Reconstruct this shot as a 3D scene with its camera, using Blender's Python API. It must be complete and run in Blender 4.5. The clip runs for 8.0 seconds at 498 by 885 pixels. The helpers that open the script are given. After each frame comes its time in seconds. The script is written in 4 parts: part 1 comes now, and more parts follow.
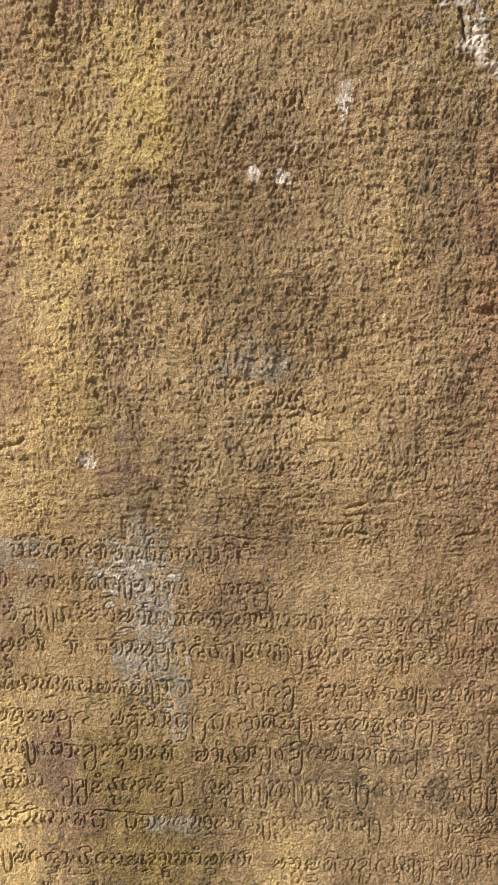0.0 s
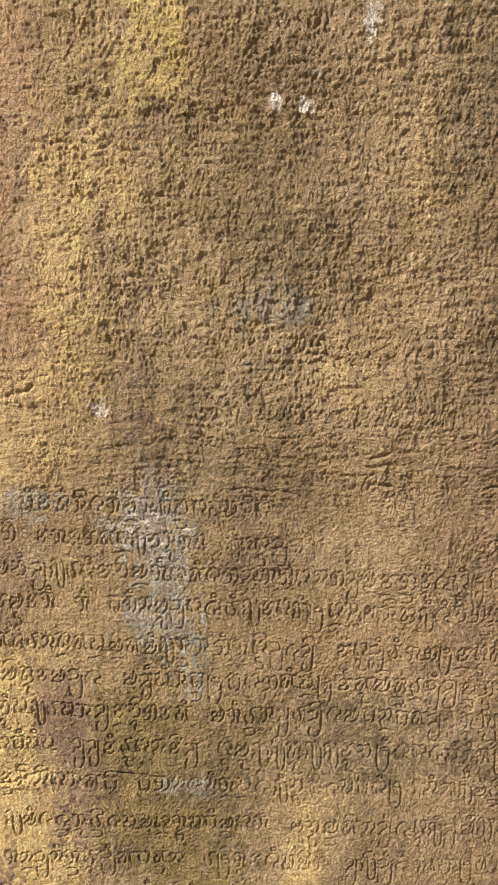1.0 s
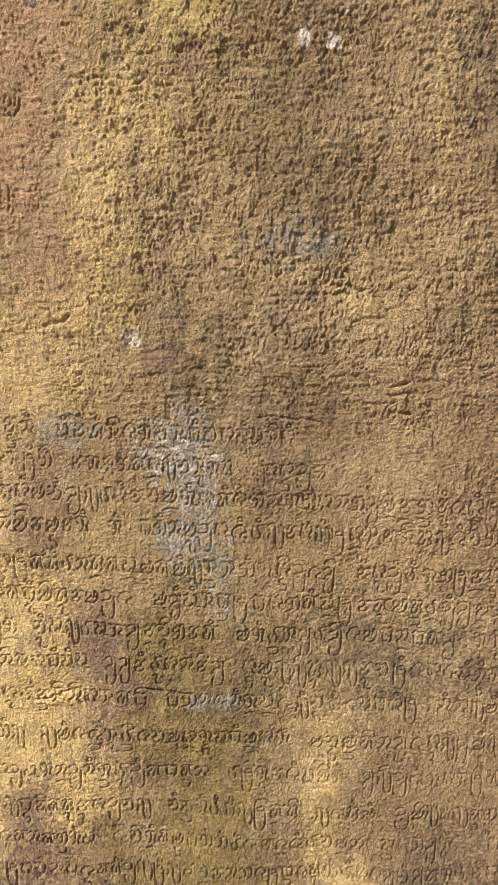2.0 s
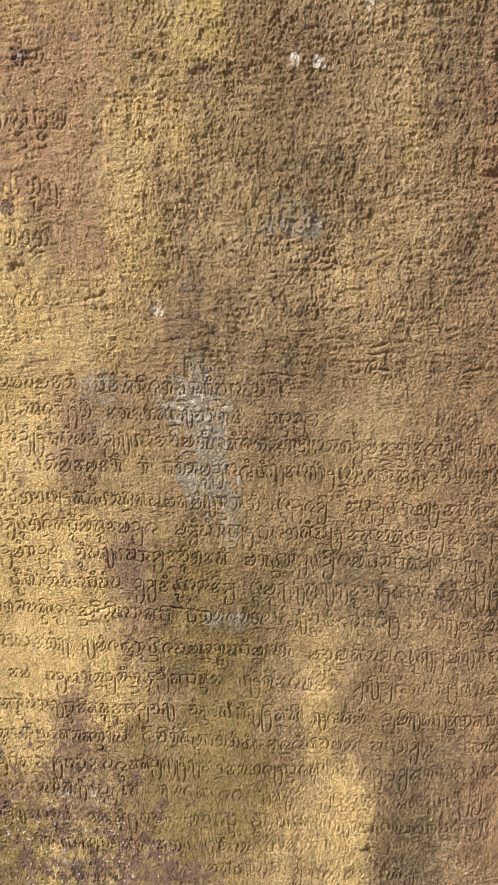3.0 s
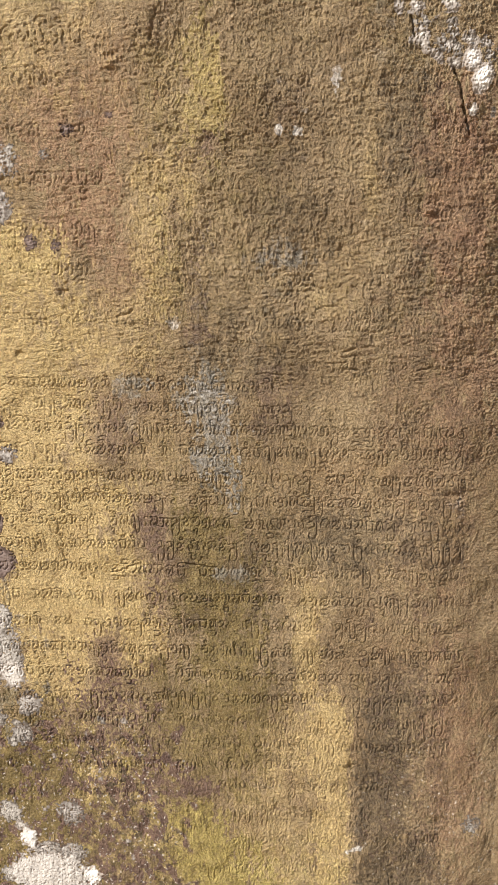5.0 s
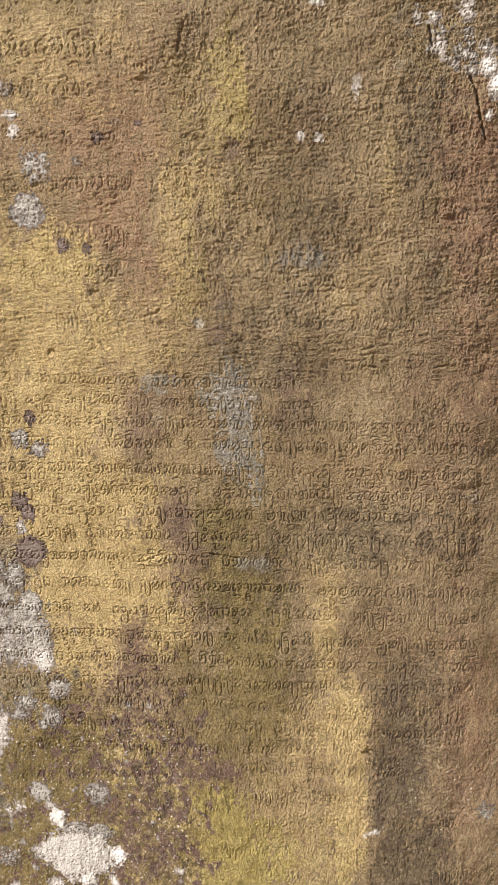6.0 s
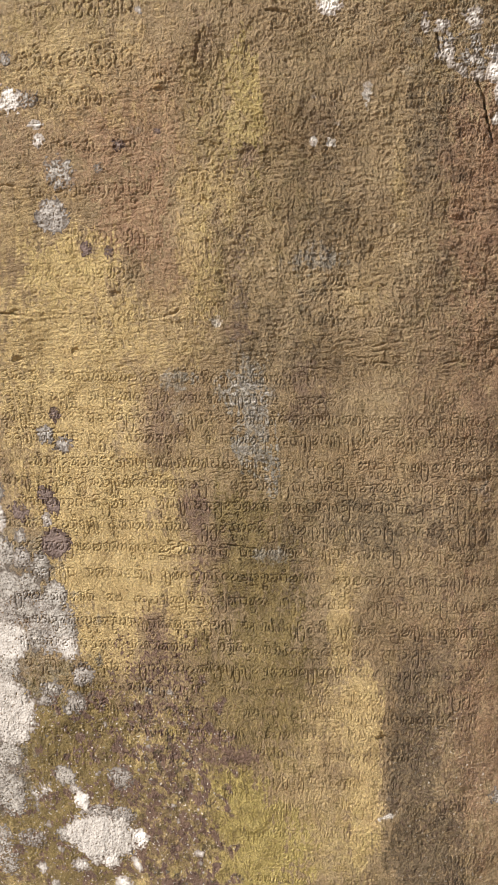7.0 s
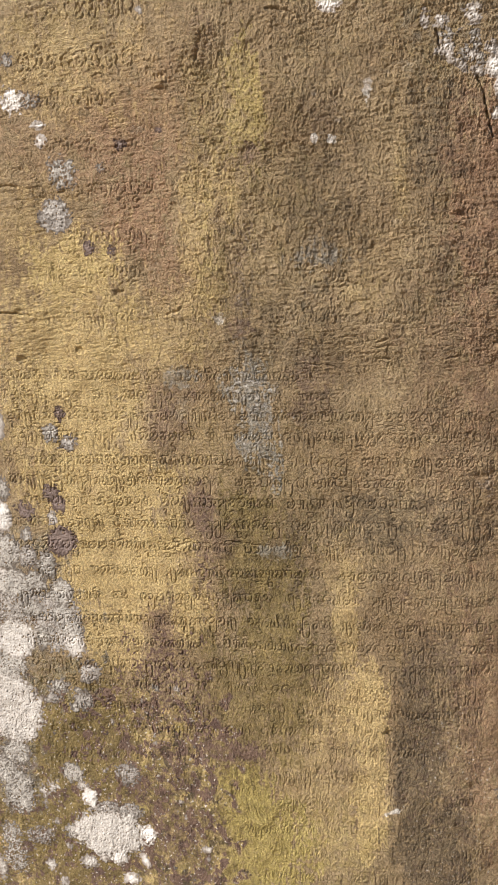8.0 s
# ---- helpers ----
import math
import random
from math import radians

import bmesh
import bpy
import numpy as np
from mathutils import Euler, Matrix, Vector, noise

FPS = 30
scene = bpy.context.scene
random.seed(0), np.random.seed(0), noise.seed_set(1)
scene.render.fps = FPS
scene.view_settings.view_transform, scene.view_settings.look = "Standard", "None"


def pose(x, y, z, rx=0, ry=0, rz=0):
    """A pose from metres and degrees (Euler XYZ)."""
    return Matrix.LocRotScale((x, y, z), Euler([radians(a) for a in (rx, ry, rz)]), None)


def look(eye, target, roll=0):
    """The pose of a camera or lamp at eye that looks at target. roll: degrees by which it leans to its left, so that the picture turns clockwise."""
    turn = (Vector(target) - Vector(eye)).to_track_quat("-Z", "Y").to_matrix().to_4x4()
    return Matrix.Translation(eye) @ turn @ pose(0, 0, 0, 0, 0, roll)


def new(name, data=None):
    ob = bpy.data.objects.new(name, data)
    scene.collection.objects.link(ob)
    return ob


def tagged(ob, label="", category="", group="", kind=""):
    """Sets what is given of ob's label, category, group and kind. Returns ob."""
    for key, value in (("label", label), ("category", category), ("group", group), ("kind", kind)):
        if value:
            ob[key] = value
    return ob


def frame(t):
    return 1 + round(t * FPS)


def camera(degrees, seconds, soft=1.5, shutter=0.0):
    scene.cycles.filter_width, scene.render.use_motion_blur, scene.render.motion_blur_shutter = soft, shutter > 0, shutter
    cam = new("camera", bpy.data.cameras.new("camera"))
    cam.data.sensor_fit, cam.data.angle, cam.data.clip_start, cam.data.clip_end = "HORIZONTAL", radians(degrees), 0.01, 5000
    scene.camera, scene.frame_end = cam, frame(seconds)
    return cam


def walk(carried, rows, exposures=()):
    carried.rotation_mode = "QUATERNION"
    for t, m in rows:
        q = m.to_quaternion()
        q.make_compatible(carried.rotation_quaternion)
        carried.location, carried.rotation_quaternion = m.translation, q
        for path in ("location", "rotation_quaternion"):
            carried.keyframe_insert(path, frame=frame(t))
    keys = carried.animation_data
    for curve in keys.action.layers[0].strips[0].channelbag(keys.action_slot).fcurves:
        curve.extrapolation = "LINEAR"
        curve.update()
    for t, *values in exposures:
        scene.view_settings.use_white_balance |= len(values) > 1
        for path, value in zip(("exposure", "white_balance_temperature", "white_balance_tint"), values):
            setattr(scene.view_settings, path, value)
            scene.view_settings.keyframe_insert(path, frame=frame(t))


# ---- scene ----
cam = camera(38.7, 8.0, soft=0.85)
PATH = [
    (0, (-0.045, -0.569, 1.635), (-0.098, 1.401, 1.293), 0.0),
    (0.5, (-0.05, -0.554, 1.618), (-0.103, 1.412, 1.257), 0.0),
    (1, (-0.06, -0.549, 1.603), (-0.115, 1.412, 1.214), 0.1),
    (1.5, (-0.065, -0.553, 1.583), (-0.122, 1.402, 1.164), 0.2),
    (2, (-0.077, -0.585, 1.566), (-0.143, 1.365, 1.125), 0.2),
    (2.2, (-0.075, -0.601, 1.559), (-0.142, 1.349, 1.116), 0.2),
    (3.3, (-0.024, -0.756, 1.539), (-0.21, 1.191, 1.121), -0.7),
    (3.5, (-0.013, -0.782, 1.543), (-0.194, 1.166, 1.129), -0.8),
    (4, (-0.004, -0.833, 1.556), (-0.182, 1.118, 1.151), -1.1),
    (5.5, (-0.006, -0.915, 1.545), (-0.237, 1.033, 1.153), -1.3),
    (6, (-0.007, -0.932, 1.547), (-0.264, 1.013, 1.156), -1.4),
    (6.5, (-0.006, -0.949, 1.545), (-0.29, 0.992, 1.158), -1.6),
    (7, (-0.002, -0.968, 1.544), (-0.305, 0.971, 1.159), -1.9),
    (7.5, (0.001, -0.972, 1.542), (-0.316, 0.964, 1.155), -2.2),
    (8, (0.002, -0.972, 1.54), (-0.318, 0.964, 1.156), -2.5),
]
walk(cam, [(t, look(eye, target, roll)) for t, eye, target, roll in PATH],
     [(0.0, 1.00, 6750, 10), (2.2, 1.05, 6700, 10), (4.0, 0.97, 6550, 10), (5.5, 0.87, 6280, 10), (8.0, 0.77, 6220, 10)])

# ---- world, sun and exposure ----
SUN_FROM = Vector((-0.61, -0.41, 0.68)).normalized()
world = bpy.data.worlds.new("sky")
scene.world = world
world.use_nodes = True
wn = world.node_tree.nodes
sky = wn.new("ShaderNodeTexSky")
sky.sky_type = "NISHITA"
sky.sun_disc = False
sky.sun_elevation = math.asin(SUN_FROM.z)
sky.sun_rotation = math.atan2(SUN_FROM.x, SUN_FROM.y)
wn["Background"].inputs["Strength"].default_value = 0.042
world.node_tree.links.new(sky.outputs["Color"], wn["Background"].inputs["Color"])
sun_data = bpy.data.lights.new("sun", "SUN")
sun_data.energy, sun_data.angle, sun_data.color = 5.0, radians(2.0), (1.0, 0.955, 0.885)
new("sun", sun_data).matrix_world = look(SUN_FROM * 10, (0, 0, 0))


# ---- materials ----
def material(name, rough=0.9):
    m = bpy.data.materials.new(name)
    m.use_nodes = True
    bsdf = m.node_tree.nodes["Principled BSDF"]
    bsdf.inputs["Roughness"].default_value = rough
    bsdf.inputs["Specular IOR Level"].default_value = 0.25
    return m, m.node_tree.nodes, m.node_tree.links, bsdf


def noise_node(nodes, links, coord, scale, detail=4.0, rough=0.6):
    n = nodes.new("ShaderNodeTexNoise")
    n.inputs["Scale"].default_value, n.inputs["Detail"].default_value, n.inputs["Roughness"].default_value = scale, detail, rough
    links.new(coord, n.inputs["Vector"])
    return n.outputs["Fac"]


def spread(nodes, links, fac, lo, hi, to_lo=0.0, to_hi=1.0):
    r = nodes.new("ShaderNodeMapRange")
    for key, v in (("From Min", lo), ("From Max", hi), ("To Min", to_lo), ("To Max", to_hi)):
        r.inputs[key].default_value = v
    links.new(fac, r.inputs["Value"])
    return r.outputs["Result"]


def mixed(nodes, links, fac, a, b, blend="MIX"):
    mx = nodes.new("ShaderNodeMix")
    mx.data_type, mx.blend_type = "RGBA", blend
    for sock, v in ((mx.inputs[0], fac), (mx.inputs[6], a), (mx.inputs[7], b)):
        if isinstance(v, (int, float)):
            sock.default_value = v
        elif isinstance(v, tuple):
            sock.default_value = (*v, 1.0)
        else:
            links.new(v, sock)
    return mx.outputs[2]


def times(nodes, links, a, b, op="MULTIPLY"):
    t = nodes.new("ShaderNodeMath")
    t.operation = op
    for sock, v in zip(t.inputs, (a, b)):
        if isinstance(v, (int, float)):
            sock.default_value = v
        else:
            links.new(v, sock)
    return t.outputs[0]


def bumped(nodes, links, bsdf, height, strength, distance):
    b = nodes.new("ShaderNodeBump")
    b.inputs["Strength"].default_value, b.inputs["Distance"].default_value = strength, distance
    links.new(height, b.inputs["Height"])
    links.new(b.outputs["Normal"], bsdf.inputs["Normal"])


# the stains of the stone and the two shades that each of them wavers between
STAINS = {
    "rust": ((0.41, 0.255, 0.152), (0.31, 0.178, 0.108)),
    "ochre": ((0.59, 0.43, 0.205), (0.50, 0.352, 0.16)),
    "lemon": ((0.50, 0.385, 0.14), (0.38, 0.285, 0.095)),
    "dark": ((0.155, 0.113, 0.07), (0.105, 0.076, 0.048)),
    "olive": ((0.29, 0.208, 0.082), (0.19, 0.137, 0.057)),
    "purple": ((0.235, 0.148, 0.107), (0.145, 0.09, 0.07)),
    "grey": ((0.36, 0.32, 0.265), (0.21, 0.185, 0.15)),
    "pale": ((0.72, 0.65, 0.58), (0.52, 0.45, 0.39)),
}


TORN = {"ochre": 0.12, "lemon": 0.2, "rust": 0.2, "grey": 0.42, "pale": 0.45}


def stone_material():
    m, n, l, bsdf = material("weathered_sandstone", 0.88)
    co = n.new("ShaderNodeTexCoord").outputs["Object"]
    big = noise_node(n, l, co, 7, 5, 0.55)
    mid = noise_node(n, l, co, 38, 5, 0.62)
    tint = noise_node(n, l, co, 17, 4, 0.6)
    small = noise_node(n, l, co, 290, 4, 0.7)
    grain = noise_node(n, l, co, 900, 3, 0.7)
    lumps = noise_node(n, l, co, 165, 3, 0.6)
    crumb = n.new("ShaderNodeTexVoronoi")
    crumb.inputs["Scale"].default_value = 520
    l.new(co, crumb.inputs["Vector"])
    col = mixed(n, l, spread(n, l, big, 0.36, 0.64), (0.282, 0.194, 0.107), (0.41, 0.298, 0.170))
    col = mixed(n, l, spread(n, l, mid, 0.42, 0.7, 0.0, 0.45), col, (0.26, 0.168, 0.09))
    for k, (key, (a, b)) in enumerate(STAINS.items()):
        at = n.new("ShaderNodeAttribute")
        at.attribute_name = key
        move = n.new("ShaderNodeVectorMath")
        move.inputs[1].default_value = (3.7 * k, 1.3 * k, 5.1 * k)
        l.new(co, move.inputs[0])
        patchy = noise_node(n, l, move.outputs[0], 44, 6, 0.7)
        shade = mixed(n, l, spread(n, l, mid, 0.38, 0.64), a, b)
        edge = times(n, l, at.outputs["Fac"], spread(n, l, patchy, 0.25, 0.75, -TORN.get(key, 0.3), TORN.get(key, 0.3)), "ADD")
        torn = n.new("ShaderNodeMapRange")
        torn.interpolation_type = "SMOOTHSTEP"
        torn.inputs["From Min"].default_value, torn.inputs["From Max"].default_value = 0.14, 0.82
        l.new(edge, torn.inputs["Value"])
        cover = times(n, l, torn.outputs["Result"], spread(n, l, at.outputs["Fac"], 0.0, 0.9, 0.3, 1.0))
        col = mixed(n, l, cover, col, shade)
    col = mixed(n, l, spread(n, l, tint, 0.38, 0.64, 0.0, 0.5), col, mixed(n, l, 1.0, col, (0.96, 0.965, 0.88), "MULTIPLY"))
    speck = spread(n, l, grain, 0.35, 0.65, 0.64, 1.40)
    speck2 = spread(n, l, small, 0.36, 0.64, 0.78, 1.22)
    col = mixed(n, l, 1.0, col, times(n, l, speck, speck2), "MULTIPLY")
    l.new(col, bsdf.inputs["Base Color"])
    relief = times(n, l, times(n, l, small, 2.6), times(n, l, grain, 1.6), "ADD")
    pecked = n.new("ShaderNodeAttribute")
    pecked.attribute_name = "pecked"
    relief = times(n, l, relief, times(n, l, lumps, times(n, l, pecked.outputs["Fac"], 3.4)), "ADD")
    relief = times(n, l, relief, times(n, l, crumb.outputs["Distance"], 0.55), "SUBTRACT")
    bumped(n, l, bsdf, relief, 1.0, 0.0019)
    return m


def lichen_material(name, light, deep, speck_amount, scale=330):
    m, n, l, bsdf = material(name, 0.95)
    co = n.new("ShaderNodeTexCoord").outputs["Object"]
    mid = noise_node(n, l, co, 90, 6, 0.75)
    fine = noise_node(n, l, co, scale, 4, 0.65)
    col = mixed(n, l, spread(n, l, mid, 0.36, 0.66), light, deep)
    dots = spread(n, l, fine, 0.52, 0.62, 0.0, speck_amount)
    col = mixed(n, l, dots, col, (deep[0] * 0.38, deep[1] * 0.34, deep[2] * 0.3))
    rim = n.new("ShaderNodeAttribute")
    rim.attribute_name = "rim"
    col = mixed(n, l, times(n, l, rim.outputs["Fac"], 0.9), col, (deep[0] * 0.42, deep[1] * 0.37, deep[2] * 0.33))
    l.new(col, bsdf.inputs["Base Color"])
    bumped(n, l, bsdf, fine, 0.6, 0.0008)
    return m


def earth_material():
    m, n, l, bsdf = material("trodden_earth", 0.95)
    co = n.new("ShaderNodeTexCoord").outputs["Object"]
    a = noise_node(n, l, co, 0.7, 6)
    b = noise_node(n, l, co, 30, 6)
    col = mixed(n, l, a, (0.27, 0.195, 0.12), (0.38, 0.285, 0.185))
    col = mixed(n, l, spread(n, l, b, 0.4, 0.7, 0, 0.5), col, (0.10, 0.10, 0.05))
    l.new(col, bsdf.inputs["Base Color"])
    bumped(n, l, bsdf, b, 0.6, 0.02)
    return m


STONE = stone_material()
EARTH = earth_material()
LICHENS = {
    "bright": lichen_material("bright_white_lichen", (0.78, 0.73, 0.67), (0.68, 0.62, 0.56), 0.25, 450),
    "white": lichen_material("chalk_white_lichen", (0.61, 0.55, 0.49), (0.43, 0.385, 0.34), 0.55, 420),
    "ash": lichen_material("ash_grey_lichen", (0.52, 0.47, 0.41), (0.25, 0.22, 0.19), 0.8),
    "grey": lichen_material("slate_grey_lichen", (0.46, 0.41, 0.36), (0.23, 0.20, 0.175), 0.7),
    "dusk": lichen_material("dark_violet_lichen", (0.25, 0.185, 0.155), (0.155, 0.11, 0.095), 0.5),
}

# ---- the stone's face: a fine grid of columns and rows ----
def lines(stops):
    """Positions from stop to stop, each stretch with its own spacing."""
    out = []
    for (a, step), (b, _) in zip(stops, stops[1:]):
        out.append(np.linspace(a, b, max(2, int(round((b - a) / step))), endpoint=False))
    return np.concatenate(out + [[stops[-1][0]]])


XS = lines([(-1.3, 0.03), (-0.66, 0.0018), (-0.54, 0.00105), (-0.36, 0.0008), (-0.29, 0.00065), (0.17, 0.0009), (0.2, 0.0011), (0.26, 0.03), (0.9, 0.03)])
ZS = lines([(0.0, 0.03), (0.55, 0.0013), (1.04, 0.0008), (1.12, 0.00065), (1.46, 0.0008), (1.5, 0.00105), (1.9, 0.0013), (1.97, 0.03), (2.6, 0.03)])
GX, GZ = np.meshgrid(XS, ZS)
CELL, NX, NZ = 0.0009, 1152, 1728
rng = np.random.default_rng(7)


def grain_field(longest, shortest, stretch=1.0, lean=0.0, fall=0.0):
    """A tiling field of noise with features between two lengths in metres, scaled to a spread of 1."""
    fz = np.fft.fftfreq(NZ, CELL)[:, None]
    fx = np.fft.rfftfreq(NX, CELL)[None, :]
    ca, sa = math.cos(lean), math.sin(lean)
    u, v = fx * ca + fz * sa, (fz * ca - fx * sa) * stretch
    f = np.sqrt(u * u + v * v)
    gain = np.exp(-(f * shortest) ** 2) * (1 - np.exp(-(f * longest) ** 2)) * (f + 1e-9) ** -fall
    out = np.fft.irfft2(np.fft.rfft2(rng.standard_normal((NZ, NX))) * gain, s=(NZ, NX))
    return ((out - out.mean()) / out.std()).astype(np.float32)


def sample(field, x, z):
    """The tiling field at the places x, z (arrays of one shape)."""
    u, v = np.asarray(x) / CELL, np.asarray(z) / CELL
    i, j = np.floor(u).astype(int), np.floor(v).astype(int)
    a, b = u - i, v - j
    i0, i1, j0, j1 = i % NX, (i + 1) % NX, j % NZ, (j + 1) % NZ
    return (field[j0, i0] * (1 - a) + field[j0, i1] * a) * (1 - b) + (field[j1, i0] * (1 - a) + field[j1, i1] * a) * b


def step(v, lo, hi):
    s = np.clip((v - lo) / (hi - lo), 0, 1)
    return s * s * (3 - 2 * s)


F_WIDE = grain_field(0.5, 0.12)
F_BLOT = grain_field(0.12, 0.03)
F_BLOT2 = grain_field(0.12, 0.03)
F_RAG = grain_field(0.03, 0.006)
F_RAG2 = grain_field(0.03, 0.006)
F_FLAKE = grain_field(0.05, 0.005, 1.2, 0.3, 1.3)
F_FLAKE2 = grain_field(0.05, 0.005, 1.2, -0.3, 1.3)
F_LUMP = grain_field(0.014, 0.0045)
F_PECK = grain_field(0.0065, 0.0022, 1.7, 0.6)
F_PECK2 = grain_field(0.006, 0.0022, 1.5, -0.4)
F_FINE = grain_field(0.006, 0.0019)
F_ROCK = grain_field(0.022, 0.0010, 1.9, 0.12, 1.5)
F_ROCK2 = grain_field(0.008, 0.0011, 1.4, -0.25, 0.9)
F_CHIP = grain_field(0.014, 0.0022, 1.7, 0.2, 0.7)
F_BED = grain_field(0.08, 0.009, 0.2, 0.06, 0.8)
F_DRIP = grain_field(0.02, 0.004, 7.0)
F_DRIP2 = grain_field(0.05, 0.008, 6.0)

G_WIDE, G_BLOT, G_BLOT2 = (sample(f, GX, GZ) for f in (F_WIDE, F_BLOT, F_BLOT2))
G_RAG, G_RAG2, G_LUMP, G_FINE = (sample(f, GX, GZ) for f in (F_RAG, F_RAG2, F_LUMP, F_FINE))
G_DRIP, G_DRIP2 = sample(F_DRIP, GX, GZ), sample(F_DRIP2, GX, GZ)
G_ROCK, G_ROCK2 = sample(F_ROCK, GX, GZ), sample(F_ROCK2, GX, GZ)
G_CHIP, G_BED = sample(F_CHIP, GX, GZ), sample(F_BED, GX, GZ)

# the dressed lower part is smoother than the pecked upper part
ROUGH = 0.38 + 0.62 * step(GZ + 0.05 * G_BLOT + 0.22 * GX, 1.36, 1.56)
ROUGH *= 1 - 0.62 * step(-GX + 0.03 * G_BLOT2, 0.17, 0.30)
ROUGH = np.clip(ROUGH + (0.28 + 0.22 * step(-GX, 0.18, 0.26)) * step(0.97 - GZ + 0.03 * G_BLOT, 0.0, 0.1), 0, 1)
DEPTH = 0.0016 * G_WIDE + 0.00035 * G_BLOT
# broken, pecked crust: fractal lumps, chipped plateaus with sharp steps, creases and a little bedding
COARSE = ROUGH * np.clip(0.9 + 0.16 * G_BLOT, 0.5, 1.3)
GRAINS = np.exp(0.62 * (0.75 * G_ROCK2 + 0.45 * G_FINE + 0.3 * G_ROCK)) - 1.15
DEPTH = DEPTH - COARSE * (0.00024 * G_ROCK + 0.00033 * np.minimum(GRAINS, 2.6) + 0.00006 * np.tanh(1.5 * G_CHIP))
DEPTH = DEPTH - 0.00010 * G_ROCK2 - 0.00012 * G_ROCK - (0.00012 + 0.00008 * ROUGH) * G_FINE
DEPTH = DEPTH + (0.00010 + 0.00016 * step(GZ, 1.40, 1.50)) * G_BED
# the face turns away gently at its edge
DEPTH = DEPTH + np.minimum(1.1 * np.clip(GX - 0.09, 0, 0.25) ** 2, 0.024)


def window(x0, x1, z0, z1):
    i0, i1 = np.searchsorted(XS, (x0, x1))
    j0, j1 = np.searchsorted(ZS, (z0, z1))
    return (slice(max(0, j0 - 1), j1 + 1), slice(max(0, i0 - 1), i1 + 1))


# ---- stains ----
MASK = {key: np.zeros(GX.shape, np.float32) for key in STAINS}


def stain(key, x, z, rx, rz, amount=1.0, soft=0.5, rag=0.25, lean=0.0, fleck=0.12):
    """A patch of one stain: an oval with a torn outline. soft: how slowly it fades; rag: how torn it is; fleck: how far it is broken into flecks."""
    reach = 1.6 + soft + rag
    size = max(rx, rz) * reach
    w = window(x - size, x + size, z - size, z + size)
    ca, sa = math.cos(radians(lean)), math.sin(radians(lean))
    dx, dz = GX[w] - x, GZ[w] - z
    p = 2.0 if min(rx, rz) < 0.025 else 2.4
    d = (np.abs((dx * ca + dz * sa) / rx) ** p + np.abs((dz * ca - dx * sa) / rz) ** p) ** (1 / p)
    run = 0.0 if max(rx, rz) < 0.02 else 1.0
    d = d + rag * (0.4 * G_BLOT2[w] + run * (0.4 * G_DRIP2[w] + 0.3 * G_DRIP[w]) + 0.45 * G_RAG[w] + 0.3 * G_LUMP[w] + 0.12 * G_FINE[w])
    m = amount * step(-d, -1 - 0.75 * soft, -1 + 0.75 * soft)
    if fleck > 0.3:
        m = m * (0.2 + 0.8 * step(0.75 * G_RAG2[w] + 0.5 * G_LUMP[w] + 0.12 * G_FINE[w], fleck - 1.0, fleck - 0.3))
    elif fleck:
        m = m * (0.72 + 0.28 * step(0.7 * G_RAG2[w] + 0.4 * G_LUMP[w], fleck - 1.0, fleck - 0.1))
    MASK[key][w] = np.maximum(MASK[key][w], m)


stain("dark", -0.2890, 0.7870, 0.0280, 0.0290, 0.85, 0.4, 0.4)
stain("dark", -0.3240, 0.7480, 0.0470, 0.0310, 0.8, 0.4, 0.4)
stain("dark", -0.3890, 0.8500, 0.0210, 0.0260, 0.8, 0.35, 0.35)
stain("dark", -0.2170, 0.8520, 0.0500, 0.0200, 0.75, 0.4, 0.4)
stain("dark", -0.5460, 0.6210, 0.0610, 0.0390, 0.7, 0.4, 0.45, 0, 0.5)
stain("purple", -0.3090, 0.6970, 0.0570, 0.0640, 0.8, 0.4, 0.4, 0, 0.3)
stain("lemon", -0.3460, 0.8080, 0.0280, 0.0360, 0.65, 0.35, 0.4)
stain("lemon", -0.5100, 0.7220, 0.0590, 0.0540, 0.55, 0.35, 0.4, 0, 0.3)
stain("dark", 0.0590, 1.4100, 0.0670, 0.1420, 0.38, 0.7, 0.3)
stain("rust", 0.1230, 1.0590, 0.0920, 0.1070, 0.4, 0.7, 0.3)
stain("ochre", -0.4140, 1.4200, 0.1440, 0.2240, 0.62, 0.45, 0.2)
stain("ochre", -0.3880, 1.8650, 0.1160, 0.0840, 0.6, 0.6, 0.3)
stain("rust", -0.2200, 1.8430, 0.0450, 0.0750, 0.4, 0.6, 0.3)
stain("dark", -0.0240, 1.7860, 0.0900, 0.1940, 0.42, 0.7, 0.3)
stain("dark", -0.1590, 1.1650, 0.0500, 0.1350, 0.75, 0.5, 0.3)
stain("dark", -0.0610, 1.4740, 0.0980, 0.0850, 0.42, 0.7, 0.3)
stain("rust", 0.1340, 1.3620, 0.0790, 0.2680, 0.52, 0.8, 0.3)
stain("purple", 0.1250, 0.8790, 0.0800, 0.2130, 0.5, 0.5, 0.4, 0, 1.0)
# tall, soft darker tone down the right edge, where the face turns away
stain("dark", 0.1320, 1.5120, 0.0910, 0.5140, 0.5, 0.8, 0.25)
stain("dark", -0.1150, 1.1200, 0.0480, 0.1700, 0.75, 0.6, 0.3)
stain("olive", -0.1350, 1.0300, 0.0600, 0.2000, 0.8, 0.6, 0.3)
stain("olive", -0.1000, 1.6600, 0.0450, 0.1200, 0.45, 0.7, 0.3)
stain("dark", 0.0900, 1.5200, 0.0600, 0.0500, 0.5, 0.7, 0.3)
